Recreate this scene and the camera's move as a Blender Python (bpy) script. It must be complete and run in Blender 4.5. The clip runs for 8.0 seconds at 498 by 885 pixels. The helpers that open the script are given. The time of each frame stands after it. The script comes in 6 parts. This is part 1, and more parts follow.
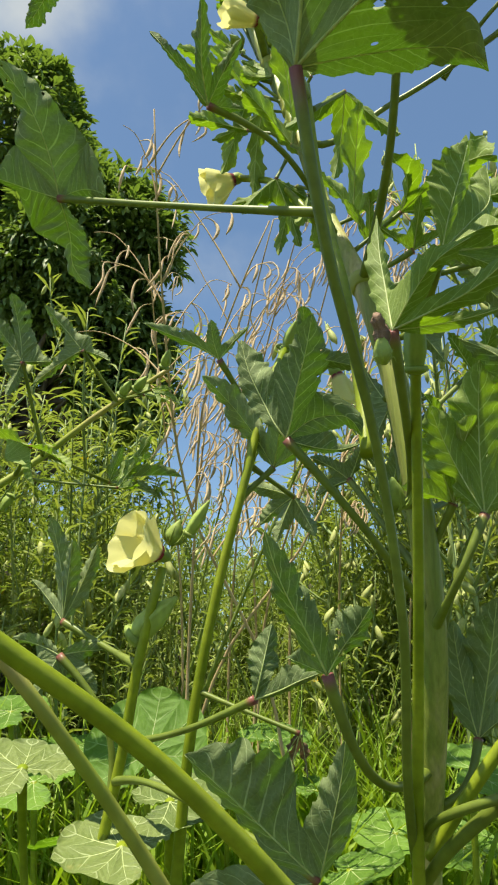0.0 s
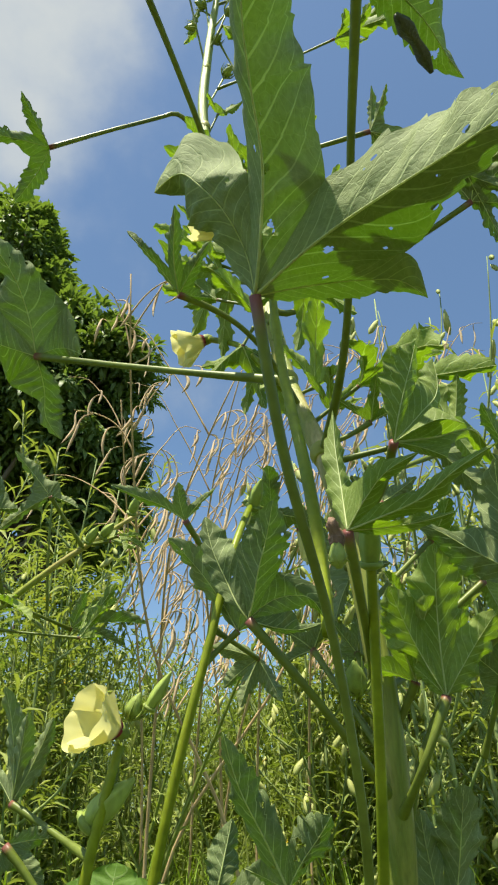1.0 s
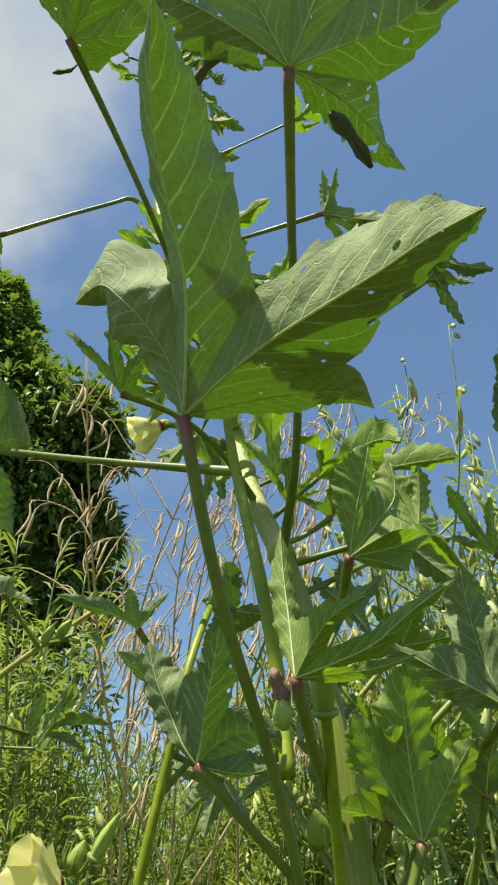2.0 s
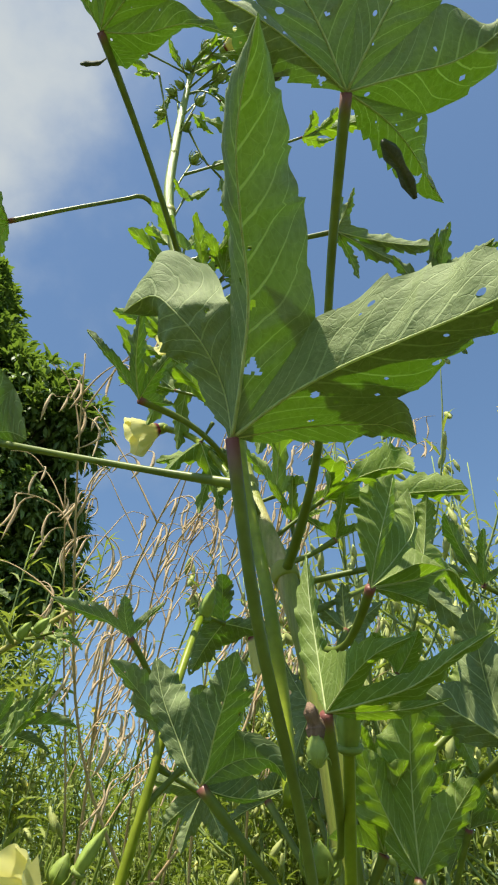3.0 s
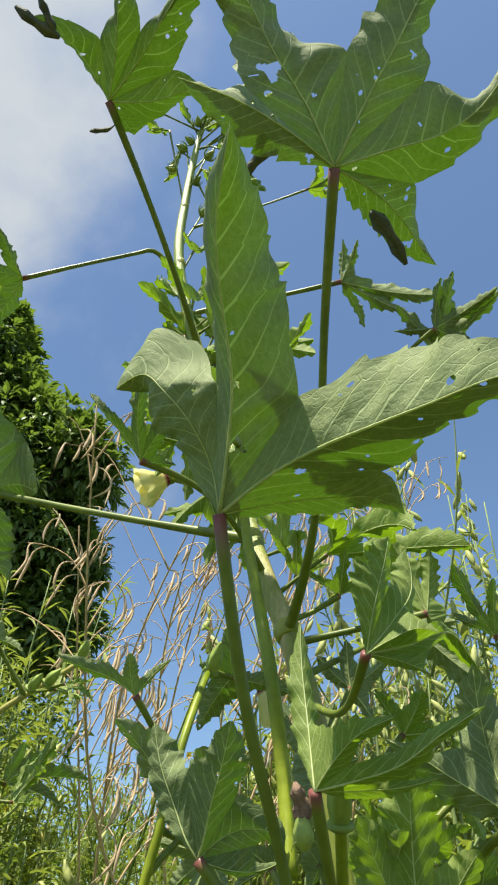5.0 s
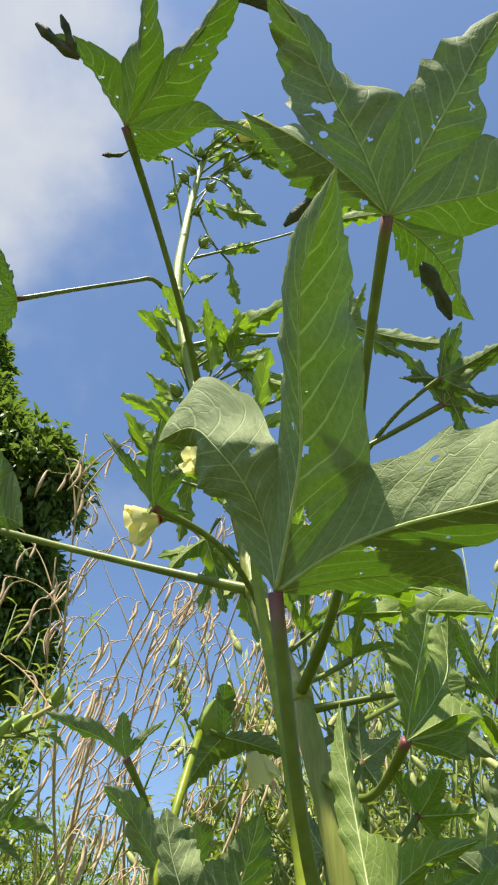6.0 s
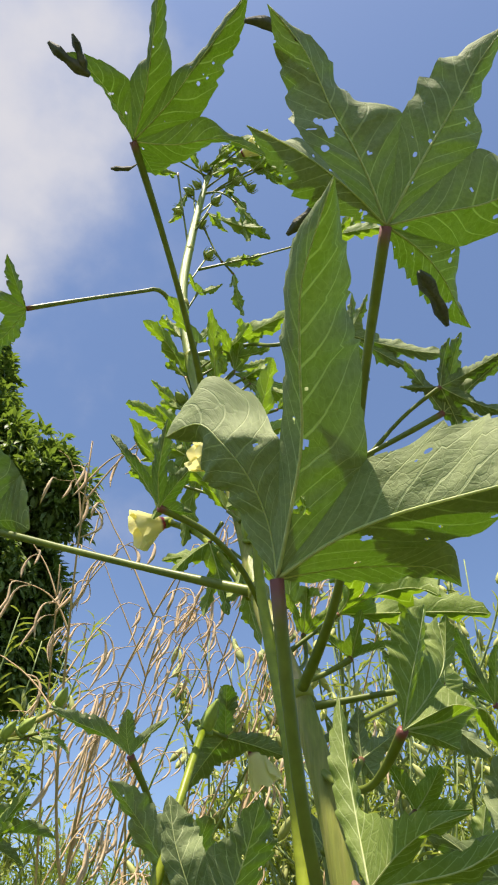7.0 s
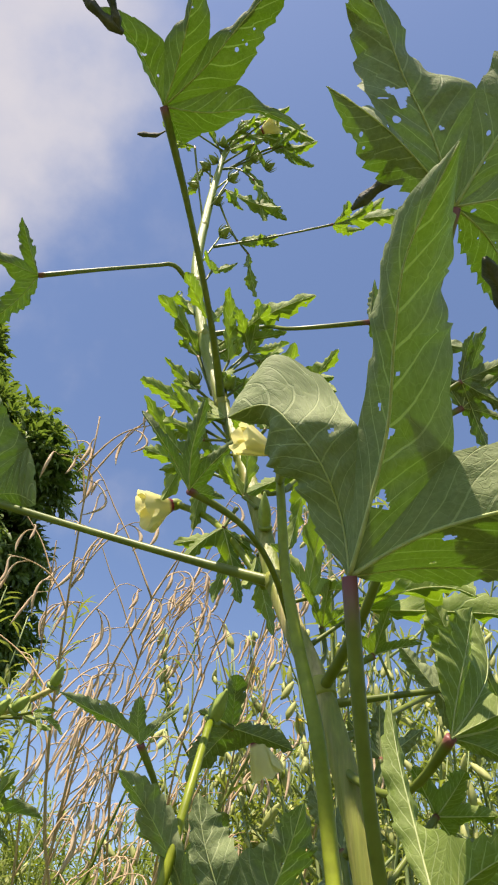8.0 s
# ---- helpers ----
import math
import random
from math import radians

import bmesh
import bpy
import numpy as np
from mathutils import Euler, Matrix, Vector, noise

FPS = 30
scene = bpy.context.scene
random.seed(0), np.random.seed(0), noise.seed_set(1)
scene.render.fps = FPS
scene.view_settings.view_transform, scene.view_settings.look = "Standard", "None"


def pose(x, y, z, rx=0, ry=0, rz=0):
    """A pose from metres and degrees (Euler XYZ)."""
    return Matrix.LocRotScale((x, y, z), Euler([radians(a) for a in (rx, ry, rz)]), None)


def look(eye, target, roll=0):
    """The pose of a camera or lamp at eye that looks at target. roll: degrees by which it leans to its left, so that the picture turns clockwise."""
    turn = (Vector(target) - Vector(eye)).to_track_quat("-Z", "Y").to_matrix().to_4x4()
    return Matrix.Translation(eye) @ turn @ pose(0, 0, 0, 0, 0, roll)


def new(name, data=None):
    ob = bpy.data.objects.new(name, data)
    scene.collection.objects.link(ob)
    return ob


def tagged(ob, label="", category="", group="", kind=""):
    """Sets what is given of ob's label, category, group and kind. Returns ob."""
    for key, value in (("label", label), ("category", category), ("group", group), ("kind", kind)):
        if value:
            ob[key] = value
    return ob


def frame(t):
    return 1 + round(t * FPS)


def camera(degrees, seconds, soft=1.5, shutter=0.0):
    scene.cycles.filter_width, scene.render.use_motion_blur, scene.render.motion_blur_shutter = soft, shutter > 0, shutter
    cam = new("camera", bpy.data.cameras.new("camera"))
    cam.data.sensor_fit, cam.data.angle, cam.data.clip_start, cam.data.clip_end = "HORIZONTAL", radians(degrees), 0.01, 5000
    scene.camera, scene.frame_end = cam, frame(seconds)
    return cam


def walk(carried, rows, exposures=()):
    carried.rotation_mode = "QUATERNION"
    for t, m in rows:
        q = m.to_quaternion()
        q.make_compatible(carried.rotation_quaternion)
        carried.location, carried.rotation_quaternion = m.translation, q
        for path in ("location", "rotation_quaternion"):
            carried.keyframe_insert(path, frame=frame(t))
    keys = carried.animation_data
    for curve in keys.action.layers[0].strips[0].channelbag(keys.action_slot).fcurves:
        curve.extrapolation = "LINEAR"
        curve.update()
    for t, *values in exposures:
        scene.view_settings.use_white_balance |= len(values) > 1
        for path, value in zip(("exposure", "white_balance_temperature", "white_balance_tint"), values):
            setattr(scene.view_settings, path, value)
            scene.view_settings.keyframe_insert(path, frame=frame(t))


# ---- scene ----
cam = camera(40.34, 8.0, soft=2.1)
PATH = [
    (0, (0.0400, 0.0310, 0.8852), (0.0400, 0.9704, 1.2281), 0.03),
    (0.5, (0.0421, -0.0079, 0.8886), (0.0991, 0.8886, 1.3280), -0.30),
    (1, (0.0447, 0.0017, 0.9166), (0.0873, 0.8637, 1.4217), -0.69),
    (1.5, (0.0596, 0.0167, 0.9474), (0.1563, 0.8392, 1.5079), -3.75),
    (2, (0.0699, 0.0137, 0.9664), (0.1458, 0.8252, 1.5458), -4.00),
    (3.5, (0.0176, 0.0149, 0.9802), (0.1558, 0.8150, 1.5639), -0.18),
    (4, (0.0440, -0.0231, 0.9652), (0.1837, 0.7660, 1.5635), -0.40),
    (4.5, (0.0599, -0.0187, 0.9709), (0.1348, 0.7682, 1.5833), -0.67),
    (6, (0.0022, 0.0144, 1.0268), (0.1363, 0.7589, 1.6808), 0.11),
    (6.5, (0.0009, 0.0029, 1.0047), (0.1226, 0.7330, 1.6771), 1.66),
    (7, (0.0010, 0.0082, 1.0088), (0.1283, 0.7404, 1.6779), 0.64),
    (7.5, (0.0059, 0.0161, 1.0193), (0.1533, 0.7570, 1.6745), -1.76),
    (8, (-0.0362, 0.0353, 1.0242), (0.1170, 0.7774, 1.6768), 2.64),
]
walk(cam, [(t, look(eye, target, roll)) for t, eye, target, roll in PATH], exposures=[(0.0, 0.85, 6950, 4), (2.0, 0.78, 6750, 4), (4.5, 0.82, 6700, 6), (6.0, 0.91, 6550, 11), (7.0, 0.91, 6850, 17), (8.0, 0.86, 6950, 21)])

# ---- light ----
SUN_AZ, SUN_EL = radians(221), radians(70)      # compass way from which the sun shines (0 = +y, clockwise) and its height
world = bpy.data.worlds.new("sky")
scene.world = world
world.use_nodes = True
wn, wl = world.node_tree.nodes, world.node_tree.links
wn.clear()
w_out, w_bg = wn.new("ShaderNodeOutputWorld"), wn.new("ShaderNodeBackground")
w_sky = wn.new("ShaderNodeTexSky")
w_sky.sky_type, w_sky.sun_disc = "NISHITA", False
w_sky.sun_elevation, w_sky.sun_rotation = SUN_EL, SUN_AZ
w_sky.air_density, w_sky.dust_density, w_sky.ozone_density = 1.0, 0.9, 1.3
w_co = wn.new("ShaderNodeTexCoord")
w_noise = wn.new("ShaderNodeTexNoise")
w_noise.inputs["Scale"].default_value, w_noise.inputs["Detail"].default_value = 2.6, 7
w_noise.inputs["Roughness"].default_value = 0.52
wl.new(w_co.outputs["Generated"], w_noise.inputs["Vector"])
w_dot = wn.new("ShaderNodeVectorMath")
w_dot.operation = "DOT_PRODUCT"
w_dot.inputs[1].default_value = Vector((-0.37, 0.43, 0.90)).normalized()
wl.new(w_co.outputs["Generated"], w_dot.inputs[0])
w_bank = wn.new("ShaderNodeMapRange")
w_bank.inputs["From Min"].default_value, w_bank.inputs["From Max"].default_value = 0.885, 0.995
wl.new(w_dot.outputs["Value"], w_bank.inputs["Value"])
w_sum = wn.new("ShaderNodeMath")
w_sum.operation = "MULTIPLY_ADD"
wl.new(w_bank.outputs["Result"], w_sum.inputs[0])
w_sum.inputs[1].default_value = 0.26
wl.new(w_noise.outputs["Fac"], w_sum.inputs[2])
w_mask = wn.new("ShaderNodeMapRange")
w_mask.interpolation_type = "SMOOTHSTEP"
w_mask.inputs["From Min"].default_value, w_mask.inputs["From Max"].default_value = 0.56, 0.88
wl.new(w_sum.outputs["Value"], w_mask.inputs["Value"])
w_mix = wn.new("ShaderNodeMixRGB")
w_mix.inputs["Color2"].default_value = (3.9, 4.15, 4.5, 1)
wl.new(w_mask.outputs["Result"], w_mix.inputs["Fac"])
w_tint = wn.new("ShaderNodeMixRGB")
w_tint.blend_type = "MULTIPLY"
w_tint.inputs["Fac"].default_value, w_tint.inputs["Color2"].default_value = 1.0, (0.89, 1.0, 1.08, 1)
wl.new(w_sky.outputs["Color"], w_tint.inputs["Color1"])
wl.new(w_tint.outputs["Color"], w_mix.inputs["Color1"])
wl.new(w_mix.outputs["Color"], w_bg.inputs["Color"])
w_bg.inputs["Strength"].default_value = 0.092
wl.new(w_bg.outputs["Background"], w_out.inputs["Surface"])

sun = new("sun", bpy.data.lights.new("sun", "SUN"))
sun.data.energy, sun.data.angle, sun.data.color = 5.0, radians(0.5), (1.0, 0.94, 0.82)
sun.matrix_world = look((0, 0, 0), (-math.sin(SUN_AZ) * math.cos(SUN_EL), -math.cos(SUN_AZ) * math.cos(SUN_EL), -math.sin(SUN_EL)))


# ---- materials ----
def nodes_of(name):
    m = bpy.data.materials.new(name)
    m.use_nodes = True
    n, l = m.node_tree.nodes, m.node_tree.links
    n.clear()
    return m, n, l, n.new("ShaderNodeOutputMaterial")


def ramp(n, l, fac, stops):
    r = n.new("ShaderNodeValToRGB")
    e = r.color_ramp.elements
    while len(e) < len(stops):
        e.new(0.5)
    for el, (p, c) in zip(e, stops):
        el.position, el.color = p, (*c, 1)
    l.new(fac, r.inputs["Fac"])
    return r.outputs["Color"]


def tex(n, l, kind, vec, scale, detail=3, rough=0.55):
    t = n.new("ShaderNodeTex" + kind)
    t.inputs["Scale"].default_value = scale
    if kind == "Noise":
        t.inputs["Detail"].default_value, t.inputs["Roughness"].default_value = detail, rough
    l.new(vec, t.inputs["Vector"])
    return t


def blend(n, l, kind, fac, a, b):
    m = n.new("ShaderNodeMixRGB")
    m.blend_type = kind
    for sock, v in (("Fac", fac), ("Color1", a), ("Color2", b)):
        if isinstance(v, (int, float)):
            m.inputs[sock].default_value = v if sock == "Fac" else (v, v, v, 1)
        elif isinstance(v, tuple):
            m.inputs[sock].default_value = (*v, 1)
        else:
            l.new(v, m.inputs[sock])
    return m.outputs["Color"]


def blade_material(name, dark, pale, through_colour, share=0.4, rough=0.5, holes=0.0, pucker=0.6, uv=True, relief=34.0, veined=0.62):
    """A thin leaf: a surface with grain and a share of light that comes through it."""
    m, n, l, out = nodes_of(name)
    co = n.new("ShaderNodeTexCoord").outputs["UV" if uv else "Object"]
    big, fine = tex(n, l, "Noise", co, 5.0, 4), tex(n, l, "Noise", co, 60.0, 4)
    geo, info = n.new("ShaderNodeNewGeometry"), n.new("ShaderNodeObjectInfo")
    tone = n.new("ShaderNodeMath")
    tone.operation = "MULTIPLY_ADD"
    tone.inputs[1].default_value = 0.45
    l.new(info.outputs["Random"] if uv else geo.outputs["Random Per Island"], tone.inputs[0])
    l.new(big.outputs["Fac"], tone.inputs[2])
    base = ramp(n, l, tone.outputs["Value"], [(0.35, dark), (0.95, pale)])
    base = blend(n, l, "OVERLAY", 0.35, base, fine.outputs["Fac"])
    if holes:
        spots = tex(n, l, "Noise", co, 9.0, 2)
        base = blend(n, l, "MIX", ramp(n, l, spots.outputs["Fac"], [(0.68, (0, 0, 0)), (0.8, (0.6, 0.6, 0.6))]), base, (0.30, 0.26, 0.07))
    p = n.new("ShaderNodeBsdfPrincipled")
    p.inputs["Roughness"].default_value = rough
    p.inputs["Specular IOR Level"].default_value = 0.25
    vein = None
    if uv:
        # side veins, whole numbers of the vein map, and a fine net between them
        lobe = n.new("ShaderNodeUVMap")
        lobe.uv_map = "veins"
        axes = n.new("ShaderNodeSeparateXYZ")
        l.new(lobe.outputs["UV"], axes.inputs["Vector"])

        def math_node(kind, a, b=0.0):
            q = n.new("ShaderNodeMath")
            q.operation = kind
            for sock, value in zip(q.inputs, (a, b)):
                if isinstance(value, (int, float)):
                    sock.default_value = value
                else:
                    l.new(value, sock)
            return q.outputs["Value"]

        shake = math_node("MULTIPLY", math_node("SUBTRACT", big.outputs["Fac"], 0.5), 0.5)
        off = math_node("PINGPONG", math_node("ADD", axes.outputs["X"], shake), 0.5)
        thin = math_node("SUBTRACT", 0.075, math_node("MULTIPLY", axes.outputs["Y"], 0.045))
        main = math_node("MINIMUM", math_node("MAXIMUM", math_node("DIVIDE", math_node("SUBTRACT", thin, off), 0.03), 0.0), 1.0)
        rib = math_node("MINIMUM", math_node("MAXIMUM", math_node("DIVIDE", math_node("SUBTRACT", 0.03, axes.outputs["Y"]), 0.02), 0.0), 1.0)
        net = tex(n, l, "Voronoi", co, relief * 0.9)
        net.feature = "DISTANCE_TO_EDGE"
        mesh = math_node("MINIMUM", math_node("MAXIMUM", math_node("DIVIDE", math_node("SUBTRACT", 0.055, net.outputs["Distance"]), 0.055), 0.0), 1.0)
        vein = math_node("MINIMUM", math_node("ADD", math_node("MAXIMUM", main, rib), math_node("MULTIPLY", mesh, 0.22)), 1.0)
        base = blend(n, l, "MIX", math_node("MULTIPLY", vein, veined), base, tuple(0.45 * c + 0.55 * d for c, d in zip(pale, (0.62, 0.68, 0.36))))
    l.new(base, p.inputs["Base Color"])
    if uv:
        cells = tex(n, l, "Voronoi", co, relief * 0.55)
        cells.feature = "SMOOTH_F1"
        mixed = n.new("ShaderNodeMath")
        mixed.operation = "MULTIPLY_ADD"
        mixed.inputs[1].default_value = 0.35
        l.new(fine.outputs["Fac"], mixed.inputs[0])
        l.new(math_node("ADD", cells.outputs["Distance"], math_node("MULTIPLY", vein, -0.35)), mixed.inputs[2])
        bump = n.new("ShaderNodeBump")
        bump.inputs["Strength"].default_value, bump.inputs["Distance"].default_value = pucker, 0.004
        l.new(mixed.outputs["Value"], bump.inputs["Height"])
        l.new(bump.outputs["Normal"], p.inputs["Normal"])
    tr = n.new("ShaderNodeBsdfTranslucent")
    glow = blend(n, l, "MULTIPLY", 0.5, through_colour, ramp(n, l, big.outputs["Fac"], [(0.3, (0.7, 0.75, 0.6)), (0.7, (1, 1, 1))]))
    if vein is not None:
        glow = blend(n, l, "MIX", vein, glow, tuple(min(0.9, c * 1.4 + 0.05) for c in through_colour))
    l.new(glow, tr.inputs["Color"])
    mix = n.new("ShaderNodeMixShader")
    mix.inputs["Fac"].default_value = share
    l.new(p.outputs["BSDF"], mix.inputs[1])
    l.new(tr.outputs["BSDF"], mix.inputs[2])
    end = mix.outputs["Shader"]
    if holes:
        # chewed holes: small round gaps, gathered in some parts of the blade
        dots = tex(n, l, "Voronoi", co, 17.0)
        dots.inputs["Randomness"].default_value = 1.0
        where = tex(n, l, "Noise", co, 6.0, 1)
        size = n.new("ShaderNodeMapRange")
        size.inputs["From Min"].default_value, size.inputs["From Max"].default_value = 0.48, 0.75
        size.inputs["To Max"].default_value = holes
        l.new(where.outputs["Fac"], size.inputs["Value"])
        less = n.new("ShaderNodeMath")
        less.operation = "LESS_THAN"
        l.new(dots.outputs["Distance"], less.inputs[0])
        l.new(size.outputs["Result"], less.inputs[1])
        clear, cut = n.new("ShaderNodeBsdfTransparent"), n.new("ShaderNodeMixShader")
        l.new(less.outputs["Value"], cut.inputs["Fac"])
        l.new(end, cut.inputs[1])
        l.new(clear.outputs["BSDF"], cut.inputs[2])
        end = cut.outputs["Shader"]
    l.new(end, out.inputs["Surface"])
    return m


def solid_material(name, stops, scale=30.0, rough=0.6, bump=0.3, stretch=(1, 1, 1), tip=None, tip_at=(0.8, 1.0), share=0.0, uv=True, isle=0.0):
    """A solid surface: a noise-driven colour, fine relief; tip: a second pigment towards the end of the stalk (v of the UV map)."""
    m, n, l, out = nodes_of(name)
    co = n.new("ShaderNodeTexCoord").outputs["Object"]
    mp = n.new("ShaderNodeMapping")
    mp.inputs["Scale"].default_value = stretch
    l.new(co, mp.inputs["Vector"])
    a, b = tex(n, l, "Noise", mp.outputs["Vector"], scale, 5), tex(n, l, "Noise", mp.outputs["Vector"], scale * 7, 3)
    fac = a.outputs["Fac"]
    if isle:
        geo = n.new("ShaderNodeNewGeometry")
        add = n.new("ShaderNodeMath")
        add.operation = "MULTIPLY_ADD"
        add.inputs[1].default_value = isle
        l.new(geo.outputs["Random Per Island"], add.inputs[0])
        l.new(fac, add.inputs[2])
        fac = add.outputs["Value"]
    base = ramp(n, l, fac, stops)
    base = blend(n, l, "OVERLAY", 0.4, base, b.outputs["Fac"])
    if tip:
        sep = n.new("ShaderNodeSeparateXYZ")
        l.new(n.new("ShaderNodeTexCoord").outputs["UV"], sep.inputs["Vector"])
        mr = n.new("ShaderNodeMapRange")
        mr.interpolation_type = "SMOOTHSTEP"
        mr.inputs["From Min"].default_value, mr.inputs["From Max"].default_value = tip_at
        l.new(sep.outputs["Y"], mr.inputs["Value"])
        base = blend(n, l, "MIX", mr.outputs["Result"], base, tip)
    p = n.new("ShaderNodeBsdfPrincipled")
    p.inputs["Roughness"].default_value = rough
    p.inputs["Specular IOR Level"].default_value = 0.35
    l.new(base, p.inputs["Base Color"])
    if bump:
        bp = n.new("ShaderNodeBump")
        bp.inputs["Strength"].default_value, bp.inputs["Distance"].default_value = bump, 0.002
        l.new(b.outputs["Fac"], bp.inputs["Height"])
        l.new(bp.outputs["Normal"], p.inputs["Normal"])
    end = p.outputs["BSDF"]
    if share:
        tr, mix = n.new("ShaderNodeBsdfTranslucent"), n.new("ShaderNodeMixShader")
        l.new(base, tr.inputs["Color"])
        mix.inputs["Fac"].default_value = share
        l.new(end, mix.inputs[1])
        l.new(tr.outputs["BSDF"], mix.inputs[2])
        end = mix.outputs["Shader"]
    l.new(end, out.inputs["Surface"])
    return m


M_OKRA = blade_material("okra_blade", (0.105, 0.145, 0.048), (0.235, 0.280, 0.125), (0.092, 0.24, 0.003), 0.16, 0.75, holes=0.25, pucker=0.40)
# for young leaves, and for grown leaves with sunlight put into the paler colour
M_OKRA_YOUNG_AND_LIT = blade_material("okra_young_and_lit_blade", (0.13, 0.185, 0.034), (0.28, 0.345, 0.095), (0.26, 0.45, 0.010), 0.30, 0.65, holes=0.12, pucker=0.40)
# darker copy of the okra blade: shade on the low round leaves, as colour
M_OKRA_SHADED = blade_material("okra_shaded_blade", (0.07, 0.11, 0.022), (0.16, 0.20, 0.055), (0.13, 0.28, 0.006), 0.19, 0.6, holes=0.2, pucker=0.40)
M_SQUASH = blade_material("squash_blade", (0.07, 0.15, 0.018), (0.15, 0.26, 0.035), (0.22, 0.42, 0.015), 0.33, 0.6, pucker=0.3, veined=0.3)
M_VEIN = solid_material("leaf_vein", [(0.3, (0.50, 0.58, 0.22)), (0.7, (0.64, 0.70, 0.34))], 40, 0.5, 0.1, share=0.35)
M_PETIOLE = solid_material("okra_petiole", [(0.3, (0.115, 0.155, 0.020)), (0.7, (0.20, 0.245, 0.040))], 14, 0.42, 0.15, tip=(0.24, 0.08, 0.065), tip_at=(0.95, 1.0), share=0.12)
M_STEM = solid_material("okra_stem", [(0.25, (0.22, 0.28, 0.025)), (0.5, (0.32, 0.33, 0.06)), (0.75, (0.40, 0.29, 0.13))], 9, 0.5, 0.3, stretch=(1, 1, 0.25), share=0.06)
M_STEM_WOODY = solid_material("okra_old_stem", [(0.3, (0.15, 0.20, 0.025)), (0.5, (0.24, 0.26, 0.05)), (0.70, (0.42, 0.35, 0.15))], 55, 0.5, 0.5, stretch=(1, 1, 0.05), tip=(0.24, 0.31, 0.065), tip_at=(0.62, 0.8))
M_SHOOT = solid_material("okra_green_stem", [(0.3, (0.165, 0.225, 0.008)), (0.7, (0.29, 0.34, 0.022))], 14, 0.42, 0.15, share=0.12)
M_PETAL = solid_material("okra_petal", [(0.3, (0.16, 0.015, 0.03)), (0.7, (0.26, 0.03, 0.05))], 40, 0.6, 0.1, tip=(0.80, 0.76, 0.33), tip_at=(0.17, 0.30), share=0.4)
M_PETAL_EYE = solid_material("okra_petal_eye", [(0.3, (0.13, 0.012, 0.03)), (0.7, (0.22, 0.02, 0.05))], 40, 0.6, 0.1, share=0.2)
M_CALYX = solid_material("okra_calyx", [(0.3, (0.19, 0.27, 0.045)), (0.7, (0.34, 0.41, 0.10))], 25, 0.55, 0.2, share=0.15)
M_POD = solid_material("okra_pod", [(0.3, (0.19, 0.27, 0.04)), (0.7, (0.33, 0.41, 0.09))], 25, 0.5, 0.25, stretch=(1, 1, 0.3))
M_WITHERED = solid_material("withered_petal", [(0.3, (0.10, 0.06, 0.05)), (0.7, (0.26, 0.16, 0.10))], 60, 0.8, 0.6)
M_DEADROLL = solid_material("dead_leaf_roll", [(0.3, (0.045, 0.058, 0.040)), (0.7, (0.13, 0.125, 0.08))], 50, 0.7, 0.6)
M_DRY = solid_material("dry_stalk", [(0.3, (0.40, 0.27, 0.13)), (0.7, (0.58, 0.42, 0.23))], 20, 0.75, 0.4, stretch=(1, 1, 0.2))
M_DRYPOD = solid_material("dry_pod", [(0.3, (0.48, 0.34, 0.19)), (0.8, (0.68, 0.52, 0.33))], 30, 0.75, 0.3, share=0.15, isle=0.3)
M_HEMPSTEM = solid_material("rattlepod_stem", [(0.3, (0.14, 0.21, 0.06)), (0.7, (0.27, 0.32, 0.12))], 12, 0.6, 0.2)
M_HEMPLEAF = blade_material("rattlepod_leaf", (0.13, 0.18, 0.035), (0.33, 0.37, 0.11), (0.38, 0.46, 0.06), 0.35, 0.6, uv=False)
M_HEMPPOD = solid_material("rattlepod_pod", [(0.3, (0.30, 0.36, 0.09)), (0.8, (0.50, 0.50, 0.19))], 18, 0.6, 0.2, share=0.15)
M_WEED = blade_material("weed_leaf", (0.10, 0.15, 0.025), (0.29, 0.335, 0.09), (0.30, 0.40, 0.04), 0.35, 0.6, uv=False)
M_BUSH = blade_material("bush_leaf", (0.06, 0.11, 0.02), (0.17, 0.24, 0.05), (0.25, 0.37, 0.03), 0.33, 0.5, uv=False)
M_TREELEAF = blade_material("tree_leaf", (0.070, 0.115, 0.030), (0.18, 0.25, 0.075), (0.24, 0.36, 0.04), 0.32, 0.45, uv=False)
M_BARK = solid_material("bark", [(0.3, (0.07, 0.055, 0.04)), (0.7, (0.17, 0.14, 0.10))], 6, 0.85, 0.8, stretch=(1, 1, 0.3))
M_GRASS = blade_material("grass_blade", (0.11, 0.20, 0.012), (0.25, 0.36, 0.035), (0.34, 0.50, 0.02), 0.35, 0.55, uv=False)
M_SOIL = solid_material("soil_and_litter", [(0.3, (0.035, 0.045, 0.014)), (0.5, (0.07, 0.075, 0.025)), (0.75, (0.13, 0.105, 0.05))], 9, 0.9, 0.8)
M_YELLOW = solid_material("small_yellow_petal", [(0.3, (0.75, 0.50, 0.02)), (0.7, (0.85, 0.62, 0.05))], 40, 0.6, 0.1, share=0.3)
M_BROWNLEAF = blade_material("withered_blade", (0.12, 0.07, 0.04), (0.26, 0.18, 0.09), (0.20, 0.12, 0.05), 0.2, 0.8)


